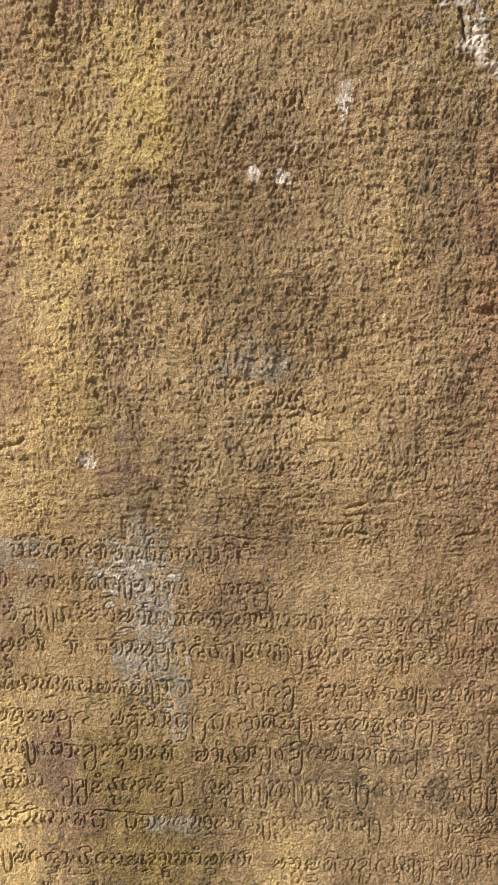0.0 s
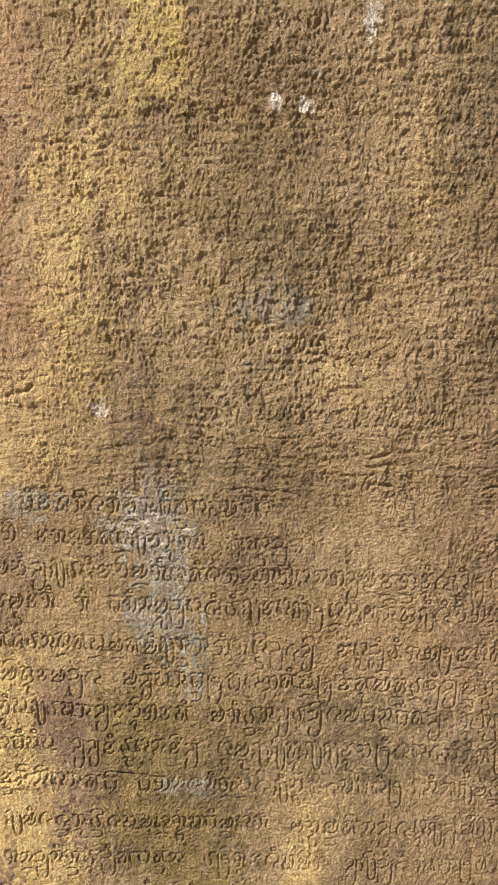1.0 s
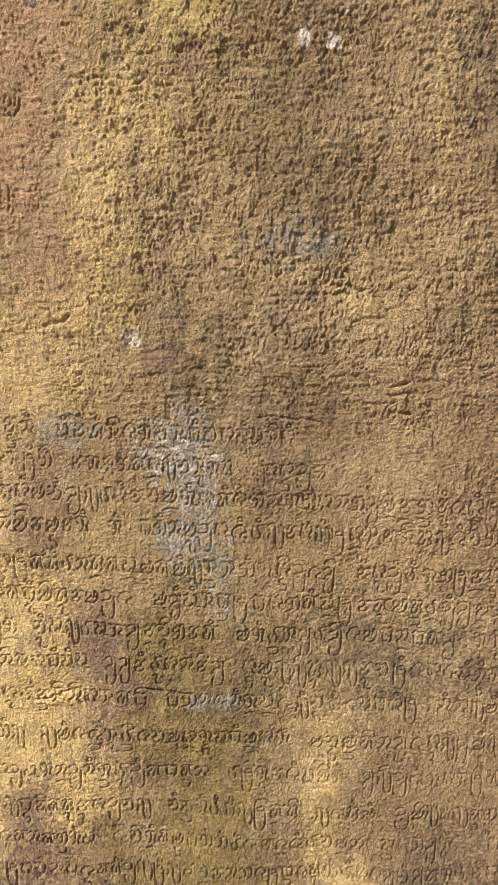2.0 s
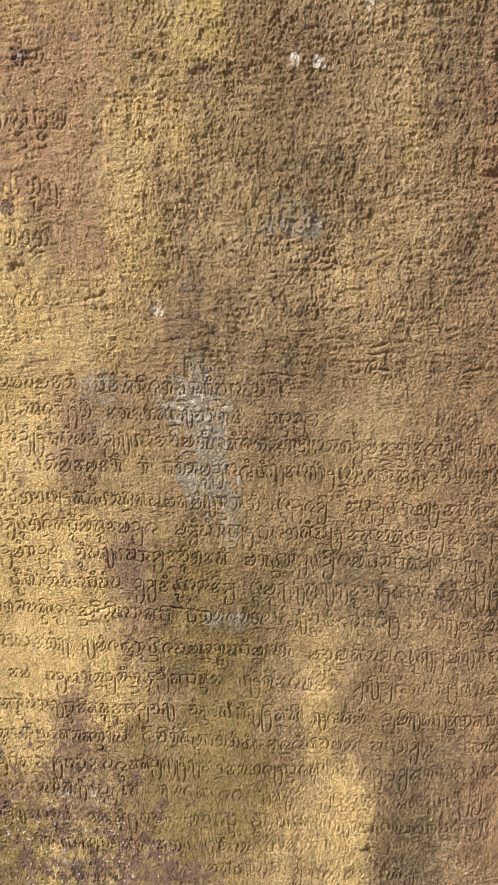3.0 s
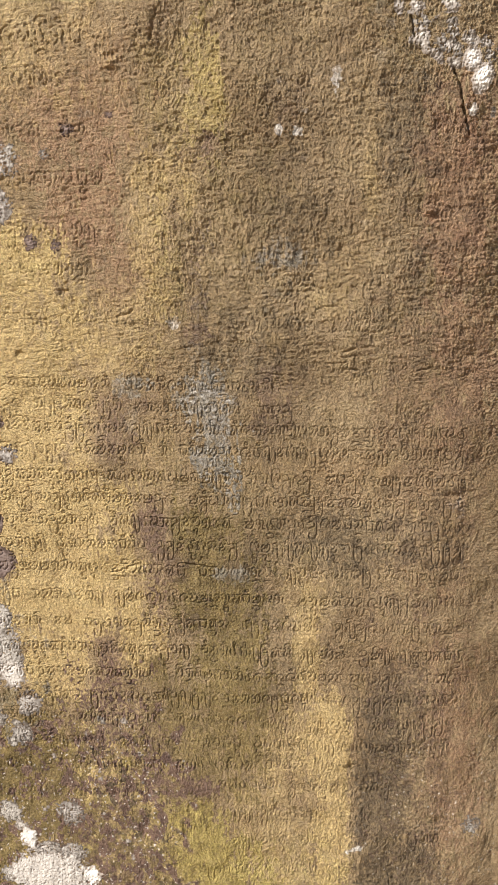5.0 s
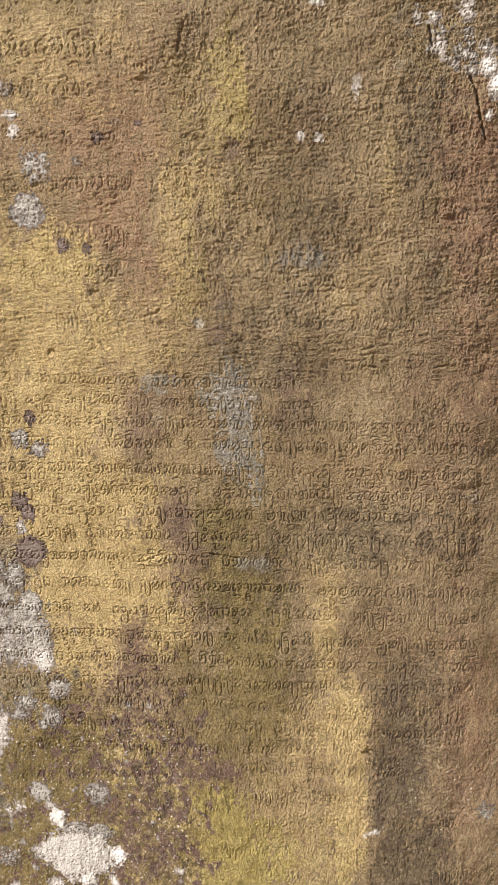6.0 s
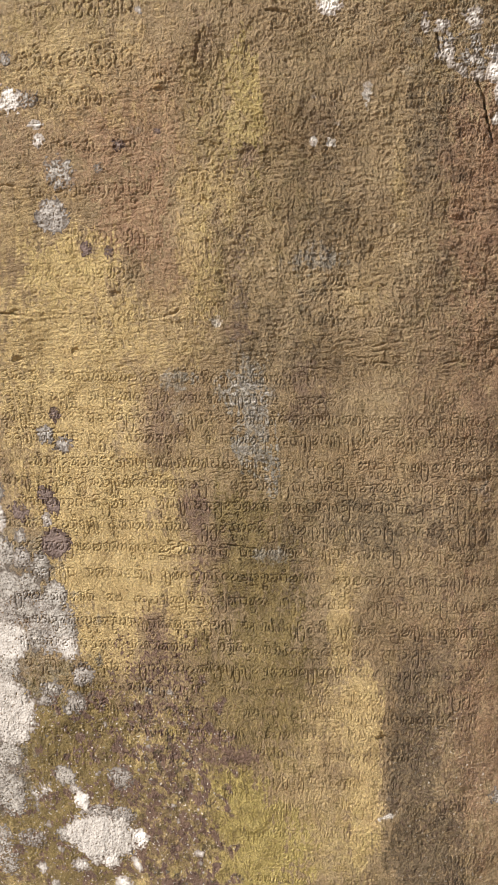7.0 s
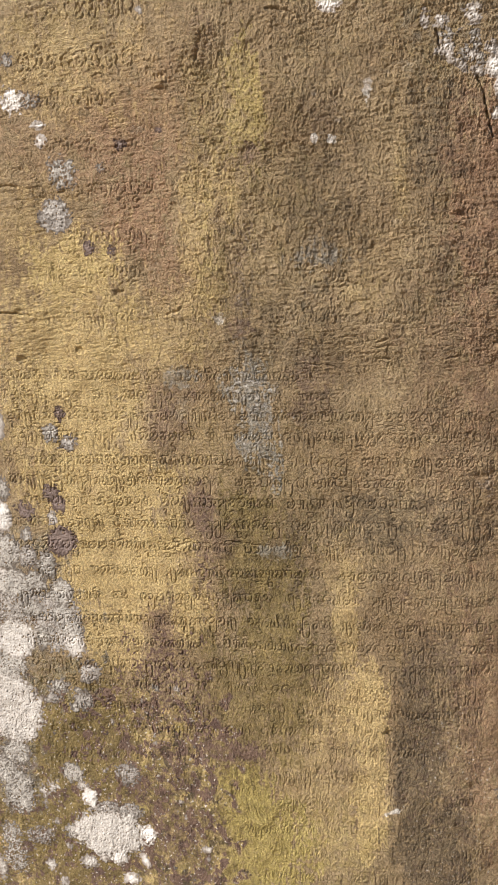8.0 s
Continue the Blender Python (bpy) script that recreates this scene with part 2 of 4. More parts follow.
stain("dark", -0.0820, 1.2680, 0.1180, 0.5120, 0.42, 0.7, 0.25)
stain("dark", 0.0440, 1.1680, 0.2270, 0.1390, 0.36, 0.8, 0.3)
stain("rust", 0.0440, 1.3160, 0.1490, 0.0480, 0.42, 0.8, 0.3)
stain("dark", -0.3770, 0.8060, 0.1770, 0.1810, 0.43, 0.6, 0.3)
stain("rust", -0.3090, 1.7750, 0.0920, 0.0940, 0.67, 0.6, 0.3)
stain("ochre", -0.3490, 1.8550, 0.1290, 0.0910, 0.45, 0.8, 0.3)
stain("ochre", -0.4500, 1.6600, 0.0750, 0.0690, 0.55, 0.7, 0.3)
stain("rust", -0.3020, 1.6660, 0.0640, 0.0670, 0.72, 0.5, 0.3)
stain("rust", -0.2600, 1.5810, 0.0480, 0.0530, 0.57, 0.6, 0.3)
stain("rust", 0.1540, 1.6720, 0.0500, 0.1470, 0.95, 0.7, 0.25)
stain("rust", 0.1680, 1.4670, 0.0490, 0.1280, 0.75, 0.7, 0.25)
stain("rust", 0.1720, 0.9090, 0.0550, 0.2180, 0.62, 0.7, 0.3)
stain("rust", -0.4390, 1.7630, 0.0650, 0.0810, 0.47, 0.6, 0.3)
stain("dark", -0.0530, 1.6440, 0.0620, 0.0690, 0.63, 0.7, 0.3)
stain("dark", -0.0550, 1.7070, 0.0360, 0.0420, 0.58, 0.7, 0.3)
stain("dark", 0.1170, 1.5770, 0.0210, 0.0640, 0.63, 0.7, 0.3)
stain("dark", 0.0940, 1.7430, 0.0410, 0.0810, 0.68, 0.7, 0.3)
stain("dark", -0.1070, 1.4760, 0.0840, 0.1020, 0.62, 0.8, 0.3)
stain("dark", -0.0630, 1.3970, 0.0850, 0.0720, 0.48, 0.8, 0.3)
stain("dark", 0.0440, 1.2350, 0.1360, 0.0500, 0.68, 0.7, 0.3)
stain("dark", -0.1730, 1.2350, 0.0560, 0.0480, 0.85, 0.5, 0.3)
stain("dark", -0.1450, 1.0940, 0.0590, 0.0630, 0.68, 0.6, 0.3)
stain("dark", 0.0920, 1.0140, 0.0630, 0.0540, 0.63, 0.6, 0.3)
stain("dark", 0.0780, 0.8660, 0.0400, 0.1640, 0.73, 0.25, 0.18)
stain("dark", 0.1170, 0.8690, 0.0480, 0.1840, 0.48, 0.6, 0.3)
stain("dark", 0.1020, 0.7140, 0.0620, 0.1110, 0.73, 0.35, 0.25)
stain("dark", -0.1930, 0.9830, 0.0780, 0.1150, 0.48, 0.6, 0.3)
stain("dark", -0.5710, 0.7170, 0.0810, 0.1330, 0.58, 0.6, 0.35, 0, 0.6)
stain("olive", -0.4670, 0.8610, 0.1230, 0.1260, 0.95, 0.4, 0.3)
stain("olive", -0.5050, 0.6800, 0.1490, 0.1340, 0.9, 0.4, 0.35)
stain("olive", -0.4210, 0.9580, 0.0750, 0.0500, 0.6, 0.5, 0.3)
stain("olive", -0.1950, 0.9350, 0.0960, 0.1270, 0.72, 0.6, 0.3)
stain("olive", -0.2900, 0.6990, 0.0840, 0.1180, 0.6, 0.5, 0.35)
stain("olive", -0.3910, 1.9130, 0.0850, 0.0230, 0.5, 0.6, 0.3)
stain("olive", -0.0960, 1.8120, 0.0650, 0.0670, 0.35, 0.7, 0.3)
stain("olive", -0.1250, 1.6120, 0.0450, 0.0970, 0.35, 0.7, 0.3)
stain("olive", -0.1660, 1.1990, 0.0620, 0.1050, 0.68, 0.7, 0.3)
stain("olive", 0.1000, 1.8530, 0.0600, 0.0510, 0.5, 0.5, 0.35)
stain("ochre", -0.3980, 1.5950, 0.0750, 0.0540, 0.95, 0.45, 0.3)
stain("ochre", -0.4060, 1.5100, 0.1250, 0.0650, 0.88, 0.5, 0.3)
stain("ochre", -0.4070, 1.4040, 0.1110, 0.0930, 0.90, 0.45, 0.28)
stain("ochre", -0.3840, 1.2670, 0.1290, 0.0970, 0.95, 0.4, 0.25)
stain("ochre", -0.3760, 1.1520, 0.1230, 0.1020, 0.95, 0.35, 0.25)
stain("ochre", -0.3810, 1.0410, 0.0550, 0.0670, 0.90, 0.25, 0.2)
stain("ochre", -0.2570, 1.0820, 0.0410, 0.0510, 0.90, 0.3, 0.3)
stain("ochre", -0.2680, 1.1940, 0.0300, 0.0120, 0.95, 0.3, 0.3)
stain("ochre", -0.2880, 1.1540, 0.0520, 0.0550, 0.70, 0.4, 0.3)
stain("ochre", -0.2900, 1.4970, 0.0890, 0.0710, 0.60, 0.6, 0.3)
stain("lemon", -0.4050, 1.6040, 0.0660, 0.0390, 0.4, 0.5, 0.3)
stain("ochre", -0.1470, 1.7950, 0.0300, 0.0780, 0.36, 0.16, 0.25, 0, 0.05)
stain("lemon", -0.1470, 1.7950, 0.0280, 0.0760, 0.58, 0.2, 0.25, 0, 0.05)
stain("olive", -0.2000, 1.8000, 0.0300, 0.0800, 0.45, 0.5, 0.3)
stain("ochre", -0.1280, 1.7950, 0.0080, 0.0520, 0.6, 0.25, 0.2)
stain("ochre", -0.2250, 1.6610, 0.0080, 0.0550, 0.6, 0.3, 0.3)
stain("ochre", -0.1640, 1.6750, 0.0120, 0.0360, 0.55, 0.3, 0.3)
stain("purple", -0.1850, 1.6660, 0.0100, 0.0330, 0.5, 0.4, 0.35)
stain("lemon", -0.1740, 1.7850, 0.0520, 0.0770, 0.35, 0.5, 0.3)
stain("ochre", -0.1920, 1.8070, 0.0450, 0.0830, 0.40, 0.6, 0.3)
stain("ochre", -0.1980, 1.6950, 0.0460, 0.0390, 0.65, 0.4, 0.3)
stain("ochre", -0.2210, 1.6240, 0.0250, 0.0560, 0.65, 0.4, 0.3)
stain("lemon", -0.1880, 1.6590, 0.0300, 0.0440, 0.4, 0.4, 0.35)
stain("lemon", -0.1970, 1.5600, 0.0260, 0.0520, 0.45, 0.35, 0.25)
stain("ochre", -0.2260, 1.5420, 0.0400, 0.0470, 0.60, 0.5, 0.3)
stain("ochre", 0.0520, 1.6860, 0.0120, 0.0770, 0.50, 0.5, 0.3)
stain("ochre", 0.0010, 1.5430, 0.0400, 0.0260, 0.50, 0.6, 0.3)
stain("ochre", 0.0310, 1.5960, 0.0780, 0.0500, 0.33, 0.8, 0.3)
stain("ochre", 0.0060, 1.3320, 0.1360, 0.0560, 0.35, 0.8, 0.3)
stain("ochre", -0.1800, 1.1640, 0.0240, 0.0300, 0.70, 0.5, 0.3)
stain("ochre", -0.0280, 1.1580, 0.0400, 0.0690, 0.55, 0.6, 0.3)
stain("ochre", -0.0260, 1.0900, 0.0190, 0.1150, 0.78, 0.3, 0.25)
stain("ochre", 0.0000, 0.9460, 0.0370, 0.0700, 0.85, 0.2, 0.2)
stain("lemon", -0.1760, 1.1640, 0.0150, 0.0260, 0.6, 0.35, 0.3)
stain("ochre", -0.0490, 0.9060, 0.0670, 0.0870, 0.70, 0.4, 0.3)
stain("ochre", 0.0050, 0.8040, 0.0300, 0.1300, 0.85, 0.2, 0.18)
stain("ochre", -0.0780, 0.7780, 0.0780, 0.1220, 0.60, 0.5, 0.3)
stain("lemon", -0.2030, 0.7680, 0.0630, 0.0770, 0.95, 0.12, 0.2, 0, 0.1)
stain("lemon", -0.1700, 0.6890, 0.0900, 0.0950, 0.9, 0.25, 0.3, 0, 0.2)
stain("lemon", -0.0530, 0.7000, 0.0870, 0.0830, 0.45, 0.5, 0.3)
stain("lemon", -0.3590, 0.7860, 0.0470, 0.0410, 0.55, 0.35, 0.4, 0, 0.6)
stain("lemon", -0.5110, 0.7120, 0.0690, 0.0660, 0.4, 0.4, 0.4, 0, 0.6)
stain("purple", -0.2810, 1.3850, 0.0330, 0.0580, 0.62, 0.5, 0.3)
stain("purple", -0.2530, 1.4250, 0.0320, 0.0320, 0.47, 0.5, 0.3)
stain("purple", -0.2360, 1.2520, 0.0230, 0.0400, 0.72, 0.35, 0.3)
stain("ochre", -0.2400, 1.3500, 0.0500, 0.0800, 0.42, 0.6, 0.3)
stain("ochre", -0.2700, 1.2400, 0.0170, 0.0500, 0.7, 0.4, 0.3)
stain("olive", -0.1740, 1.2450, 0.0420, 0.0420, 0.75, 0.4, 0.3)
stain("purple", -0.2120, 1.1990, 0.0290, 0.0310, 0.57, 0.5, 0.3)
stain("purple", -0.2340, 1.1550, 0.0170, 0.0450, 0.72, 0.3, 0.35, 0, 0.6)
stain("purple", -0.3080, 1.0580, 0.0230, 0.0430, 0.67, 0.3, 0.3)
stain("purple", -0.3100, 0.9580, 0.0630, 0.0880, 0.9, 0.35, 0.35, 0, 0.6)
stain("purple", -0.2670, 0.9120, 0.0530, 0.0590, 0.62, 0.45, 0.35, 0, 0.6)
stain("purple", -0.3250, 0.7380, 0.0470, 0.0750, 0.72, 0.35, 0.4, 0, 0.6)
stain("purple", -0.2070, 0.8570, 0.0530, 0.0160, 0.92, 0.35, 0.35)
stain("purple", -0.3920, 0.8550, 0.0290, 0.0300, 0.72, 0.4, 0.4)
stain("purple", -0.1600, 1.6060, 0.0140, 0.0420, 0.55, 0.5, 0.5, 0, 0.5)
stain("purple", -0.1620, 1.5470, 0.0140, 0.0460, 0.55, 0.5, 0.5, 0, 0.5)
stain("grey", -0.1590, 1.5650, 0.0130, 0.0600, 0.4, 0.5, 0.5, 0, 0.6)
stain("olive", -0.1500, 1.2900, 0.1300, 0.1700, 0.42, 0.7, 0.3)
stain("purple", -0.1640, 1.5090, 0.0190, 0.0170, 0.62, 0.4, 0.3)
stain("purple", -0.1950, 1.8750, 0.0250, 0.0340, 0.47, 0.6, 0.3)
stain("purple", -0.1430, 1.7340, 0.0110, 0.0140, 0.72, 0.4, 0.4)
stain("purple", -0.0740, 1.4210, 0.0350, 0.0440, 0.52, 0.5, 0.3)
stain("purple", -0.0430, 1.7740, 0.0290, 0.0300, 0.42, 0.6, 0.3)
stain("purple", -0.0410, 0.8580, 0.0340, 0.0480, 0.47, 0.5, 0.4)
stain("purple", -0.3090, 0.8310, 0.0820, 0.1350, 0.7, 0.6, 0.4, 0, 0.6)
stain("purple", -0.4510, 0.6140, 0.1380, 0.0450, 0.62, 0.5, 0.4, 0, 0.6)
stain("purple", -0.4010, 1.2760, 0.0170, 0.0120, 0.42, 0.5, 0.4)
stain("grey", -0.1560, 1.4230, 0.0300, 0.0380, 0.8, 0.45, 0.35, 0, 0.3)
stain("grey", -0.1480, 1.3660, 0.0280, 0.0480, 0.8, 0.45, 0.35, 0, 0.3)
stain("grey", -0.1660, 1.4700, 0.0130, 0.0350, 0.5, 0.5, 0.35)
stain("grey", -0.1240, 1.3240, 0.0130, 0.0450, 0.8, 0.4, 0.35, 0, 0.4)
stain("grey", -0.2520, 1.4420, 0.0240, 0.0160, 0.7, 0.35, 0.3)
stain("grey", -0.2510, 1.4010, 0.0180, 0.0330, 0.3, 0.5, 0.3)
stain("grey", -0.0540, 1.6000, 0.0260, 0.0180, 0.65, 0.5, 0.4)
stain("grey", -0.0580, 1.5790, 0.0330, 0.0300, 0.3, 0.5, 0.4)
stain("grey", -0.1250, 1.1870, 0.0220, 0.0120, 0.65, 0.4, 0.4)
stain("grey", -0.2850, 1.3180, 0.0170, 0.0100, 0.35, 0.5, 0.4)
stain("grey", 0.0840, 0.8850, 0.0330, 0.0750, 0.15, 0.6, 0.4)
stain("grey", 0.1070, 1.8590, 0.0520, 0.0450, 0.35, 0.6, 0.4)
stain("grey", 0.0800, 1.8100, 0.0410, 0.0320, 0.3, 0.6, 0.4)
stain("grey", -0.5360, 1.0360, 0.1040, 0.1190, 0.5, 0.25, 0.3)
stain("grey", -0.5220, 1.1590, 0.0650, 0.0850, 0.45, 0.25, 0.3)
stain("grey", -0.5790, 0.8230, 0.0500, 0.0860, 0.6, 0.3, 0.35)
stain("grey", -0.2970, 1.7740, 0.0110, 0.0070, 0.4, 0.5, 0.4)
stain("grey", -0.3440, 1.8710, 0.0310, 0.0130, 0.25, 0.5, 0.4)
stain("pale", -0.1250, 1.3090, 0.0080, 0.0250, 0.25, 0.5, 0.5)
stain("pale", -0.1420, 1.3480, 0.0260, 0.0500, 0.4, 0.5, 0.5, 0, 1.2)
stain("pale", -0.1930, 1.5200, 0.0090, 0.0080, 0.7, 0.4, 0.4)
stain("pale", -0.1560, 1.4190, 0.0310, 0.0320, 0.5, 0.5, 0.5, 0, 1.0)
stain("pale", 0.0120, 1.7990, 0.0070, 0.0120, 0.75, 0.4, 0.5)
stain("pale", -0.0570, 1.7440, 0.0060, 0.0070, 1.0, 0.2, 0.25, 0, 0.2)
stain("pale", -0.0350, 1.7420, 0.0070, 0.0060, 0.9, 0.2, 0.25, 0, 0.2)
stain("pale", -0.0260, 1.7640, 0.0050, 0.0050, 0.5, 0.5, 0.4)
stain("pale", -0.0560, 1.7990, 0.0030, 0.0040, 0.5, 0.5, 0.4)
stain("pale", 0.0420, 1.7670, 0.0140, 0.0060, 0.15, 0.6, 0.5)
stain("pale", 0.0010, 1.5390, 0.0130, 0.0060, 0.15, 0.6, 0.5)
stain("pale", -0.2520, 1.4420, 0.0130, 0.0080, 0.35, 0.5, 0.5)
stain("pale", 0.0380, 0.7700, 0.0140, 0.0040, 0.8, 0.5, 0.4, 20)
stain("pale", 0.1650, 1.2800, 0.0100, 0.0150, 0.4, 0.5, 0.5)
stain("pale", 0.2060, 0.8060, 0.0110, 0.0150, 0.5, 0.5, 0.5)
stain("pale", -0.2640, 1.1910, 0.0190, 0.0060, 0.2, 0.5, 0.5)
# faint runs of water and mottling down the face
CLEAR = 1 - 0.8 * np.clip(1.4 * MASK["ochre"] + MASK["lemon"], 0, 1)
MASK["dark"] = np.maximum(MASK["dark"], 0.30 * CLEAR * step(0.3 * G_BLOT + 0.25 * G_RAG + 0.9 * G_DRIP2, 0.3, 1.8))
MASK["ochre"] = np.maximum(MASK["ochre"], 0.22 * step(0.4 * G_BLOT2 + 0.2 * G_RAG2 - 0.8 * G_DRIP2, 0.4, 1.9))
MASK["purple"] = np.maximum(MASK["purple"], 0.28 * CLEAR * step(0.6 * G_BLOT - 0.6 * G_BLOT2 + 0.3 * G_RAG2, 0.8, 2.0))
MASK["olive"] = np.maximum(MASK["olive"], 0.30 * CLEAR * step(G_BLOT2 + 0.6 * G_DRIP2, 0.5, 1.8))
G_FLAKE, G_FLAKE2 = sample(F_FLAKE, GX, GZ), sample(F_FLAKE2, GX, GZ)
# pale scratches and crumbs on the dark side of the foot
SIDE = step(GX + 0.01 * G_BLOT, 0.05, 0.07) * step(1.0 - GZ + 0.03 * G_BLOT2, 0.0, 0.1)
MASK["pale"] = np.maximum(MASK["pale"], 0.6 * SIDE * step(G_LUMP - 0.6 * G_RAG2 + 0.3 * G_FINE, 1.9, 2.3)).astype(np.float32)
# the mottled foot of the stone: torn flakes of brown, yellow and white between the crusts
FOOT = step(0.99 - GZ + 0.02 * G_BLOT, 0.0, 0.06) * step(-GX - 0.215 + 0.02 * G_BLOT2, -0.015, 0.015)
for key, flakes, lo, amount in (("purple", G_FLAKE + 0.45 * G_LUMP + 3.0 * (GX + 0.36), 0.25, 0.95), ("dark", G_FLAKE2 - 0.5 * G_LUMP, 0.9, 1.0),
                                ("lemon", -G_FLAKE + 0.5 * G_LUMP + 0.3 * G_FLAKE2, 0.6, 0.62), ("ochre", -G_FLAKE2 + 0.3 * G_LUMP, 0.7, 0.8), ("pale", G_LUMP - 0.6 * G_RAG2 + 0.3 * G_FINE, 1.75, 0.8)):
    MASK[key] = np.maximum(MASK[key] * (1 - 0.4 * FOOT), amount * FOOT * step(flakes, lo, lo + 0.3)).astype(np.float32)

# ---- cuts, cracks and hollows ----
def groove(points, width, depth, lip=0.22):
    """Cuts a line of that width and depth into the face, through points (x, z)."""
    pts = np.asarray(points, float)
    m = width * 3
    w = window(pts[:, 0].min() - m, pts[:, 0].max() + m, pts[:, 1].min() - m, pts[:, 1].max() + m)
    px, pz = GX[w], GZ[w]
    best = np.full(px.shape, 1e9)
    for (ax, az), (bx, bz) in zip(pts, pts[1:]):
        ux, uz = bx - ax, bz - az
        s = np.clip(((px - ax) * ux + (pz - az) * uz) / (ux * ux + uz * uz + 1e-12), 0, 1)
        best = np.minimum(best, (px - ax - s * ux) ** 2 + (pz - az - s * uz) ** 2)
    CUT[w] = np.maximum(CUT[w], depth * np.exp(-best / (0.5 * width) ** 2))
    # raised rim added along the cut to give each stroke a bright edge
    LIP[w] = np.maximum(LIP[w], lip * depth * np.exp(-best / (1.05 * width) ** 2))


def crack(points, width, depth):
    """A crack: a groove that wanders."""
    pts = np.asarray(points, float)
    out = [pts[0]]
    for a, b in zip(pts, pts[1:]):
        count = max(2, int(np.hypot(*(b - a)) / 0.004))
        for k in range(1, count + 1):
            p = a + (b - a) * k / count
            out.append(p + rng.normal(0, 0.001, 2))
    for k in range(0, len(out) - 1, 2):
        groove(out[k:k + 3], width * rng.uniform(0.7, 1.1), depth * rng.uniform(0.7, 1.2))


def hollow(x, z, rx, rz, depth):
    """A dent (or, with a negative depth, a swelling) with a torn outline."""
    size = 2.2 * max(rx, rz)
    w = window(x - size, x + size, z - size, z + size)
    d = np.hypot((GX[w] - x) / rx, (GZ[w] - z) / rz) + 0.15 * G_RAG[w]
    DEPTH[w] += depth * step(-d, -1.4, -0.3)


CUT, LIP = np.zeros(GX.shape), np.zeros(GX.shape)
crack([(0.0950, 1.8590), (0.0970, 1.8490), (0.1000, 1.8380)], 0.0028, 0.005)
crack([(0.1450, 1.8030), (0.1540, 1.7850), (0.1570, 1.7630), (0.1620, 1.7420), (0.1660, 1.7320)], 0.003, 0.006)
crack([(-0.0890, 1.4550), (-0.0650, 1.4560), (-0.0320, 1.4500)], 0.0022, 0.0015)
crack([(-0.0300, 1.5650), (-0.0150, 1.5630), (-0.0030, 1.5600)], 0.003, 0.0026)
crack([(-0.1890, 1.2010), (-0.1740, 1.1980), (-0.1490, 1.1940)], 0.0034, 0.003)
crack([(-0.1830, 1.2220), (-0.1700, 1.2200)], 0.0034, 0.002)
crack([(-0.2940, 1.1850), (-0.2640, 1.1940)], 0.0032, 0.0026)
crack([(0.1200, 1.6550), (0.1310, 1.6520), (0.1390, 1.6530)], 0.004, 0.003)
crack([(-0.2350, 1.7180), (-0.1970, 1.7170), (-0.1550, 1.7120)], 0.0026, 0.0012)
crack([(0.0210, 1.4820), (0.0330, 1.4830)], 0.003, 0.002)
crack([(0.0220, 1.4600), (0.0400, 1.4590)], 0.003, 0.0017)
crack([(-0.4940, 1.7140), (-0.4710, 1.7150)], 0.003, 0.0022)
crack([(-0.5150, 1.5410), (-0.4890, 1.5400), (-0.4670, 1.5360)], 0.004, 0.003)
crack([(-0.2630, 1.5310), (-0.2510, 1.5330), (-0.2450, 1.5380)], 0.004, 0.0026)
crack([(-0.1970, 1.8830), (-0.2020, 1.8670), (-0.2070, 1.8500)], 0.004, 0.0015)
crack([(-0.1140, 1.9030), (-0.0930, 1.9000), (-0.0790, 1.8930)], 0.004, 0.0025)
crack([(-0.0490, 0.9000), (-0.0500, 0.8480), (-0.0600, 0.7790)], 0.002, 0.0012)
crack([(0.0360, 0.8730), (0.0380, 0.8060), (0.0340, 0.7670), (0.0450, 0.7460)], 0.0022, 0.0012)
crack([(0.0150, 1.4730), (0.0370, 1.4770), (0.0630, 1.4790)], 0.0024, 0.001)
crack([(0.1110, 1.4570), (0.1400, 1.4590)], 0.003, 0.0014)
crack([(-0.4840, 1.8030), (-0.4580, 1.8110)], 0.003, 0.0012)
crack([(0.1220, 1.1020), (0.1650, 1.1050)], 0.003, 0.0012)
crack([(0.0130, 1.3700), (0.0370, 1.3680)], 0.002, 0.0011)
crack([(0.0780, 1.3680), (0.1010, 1.3660)], 0.002, 0.001)
crack([(0.0870, 0.7320), (0.0930, 0.7030), (0.0830, 0.6720)], 0.0025, 0.0014)
hollow(-0.2580, 1.8360, 0.0070, 0.0040, 0.003)
hollow(-0.2570, 1.8260, 0.0110, 0.0050, -0.0025)
hollow(-0.2530, 1.5270, 0.0120, 0.0050, -0.002)
hollow(0.0330, 0.9010, 0.0080, 0.0070, 0.004)
hollow(-0.3980, 1.4850, 0.0080, 0.0050, 0.003)
hollow(-0.4890, 1.4750, 0.0070, 0.0060, 0.003)
hollow(-0.3340, 1.5630, 0.0070, 0.0050, 0.0025)
hollow(-0.4800, 1.5430, 0.0110, 0.0050, 0.002)
hollow(-0.0030, 1.5460, 0.0190, 0.0080, -0.0022)
hollow(0.1570, 1.3070, 0.0220, 0.0090, -0.002)
hollow(0.1660, 1.2820, 0.0100, 0.0110, -0.0012)
hollow(-0.2640, 1.1880, 0.0220, 0.0080, -0.0018)
hollow(0.1240, 1.6480, 0.0100, 0.0070, -0.002)
hollow(-0.0510, 1.3850, 0.0070, 0.0050, 0.002)
hollow(-0.1430, 1.7340, 0.0110, 0.0110, 0.002)
hollow(0.0470, 0.7680, 0.0170, 0.0090, -0.0015)
hollow(0.0930, 0.8480, 0.0480, 0.1550, 0.001)
hollow(-0.1260, 1.8750, 0.0160, 0.0270, 0.0015)

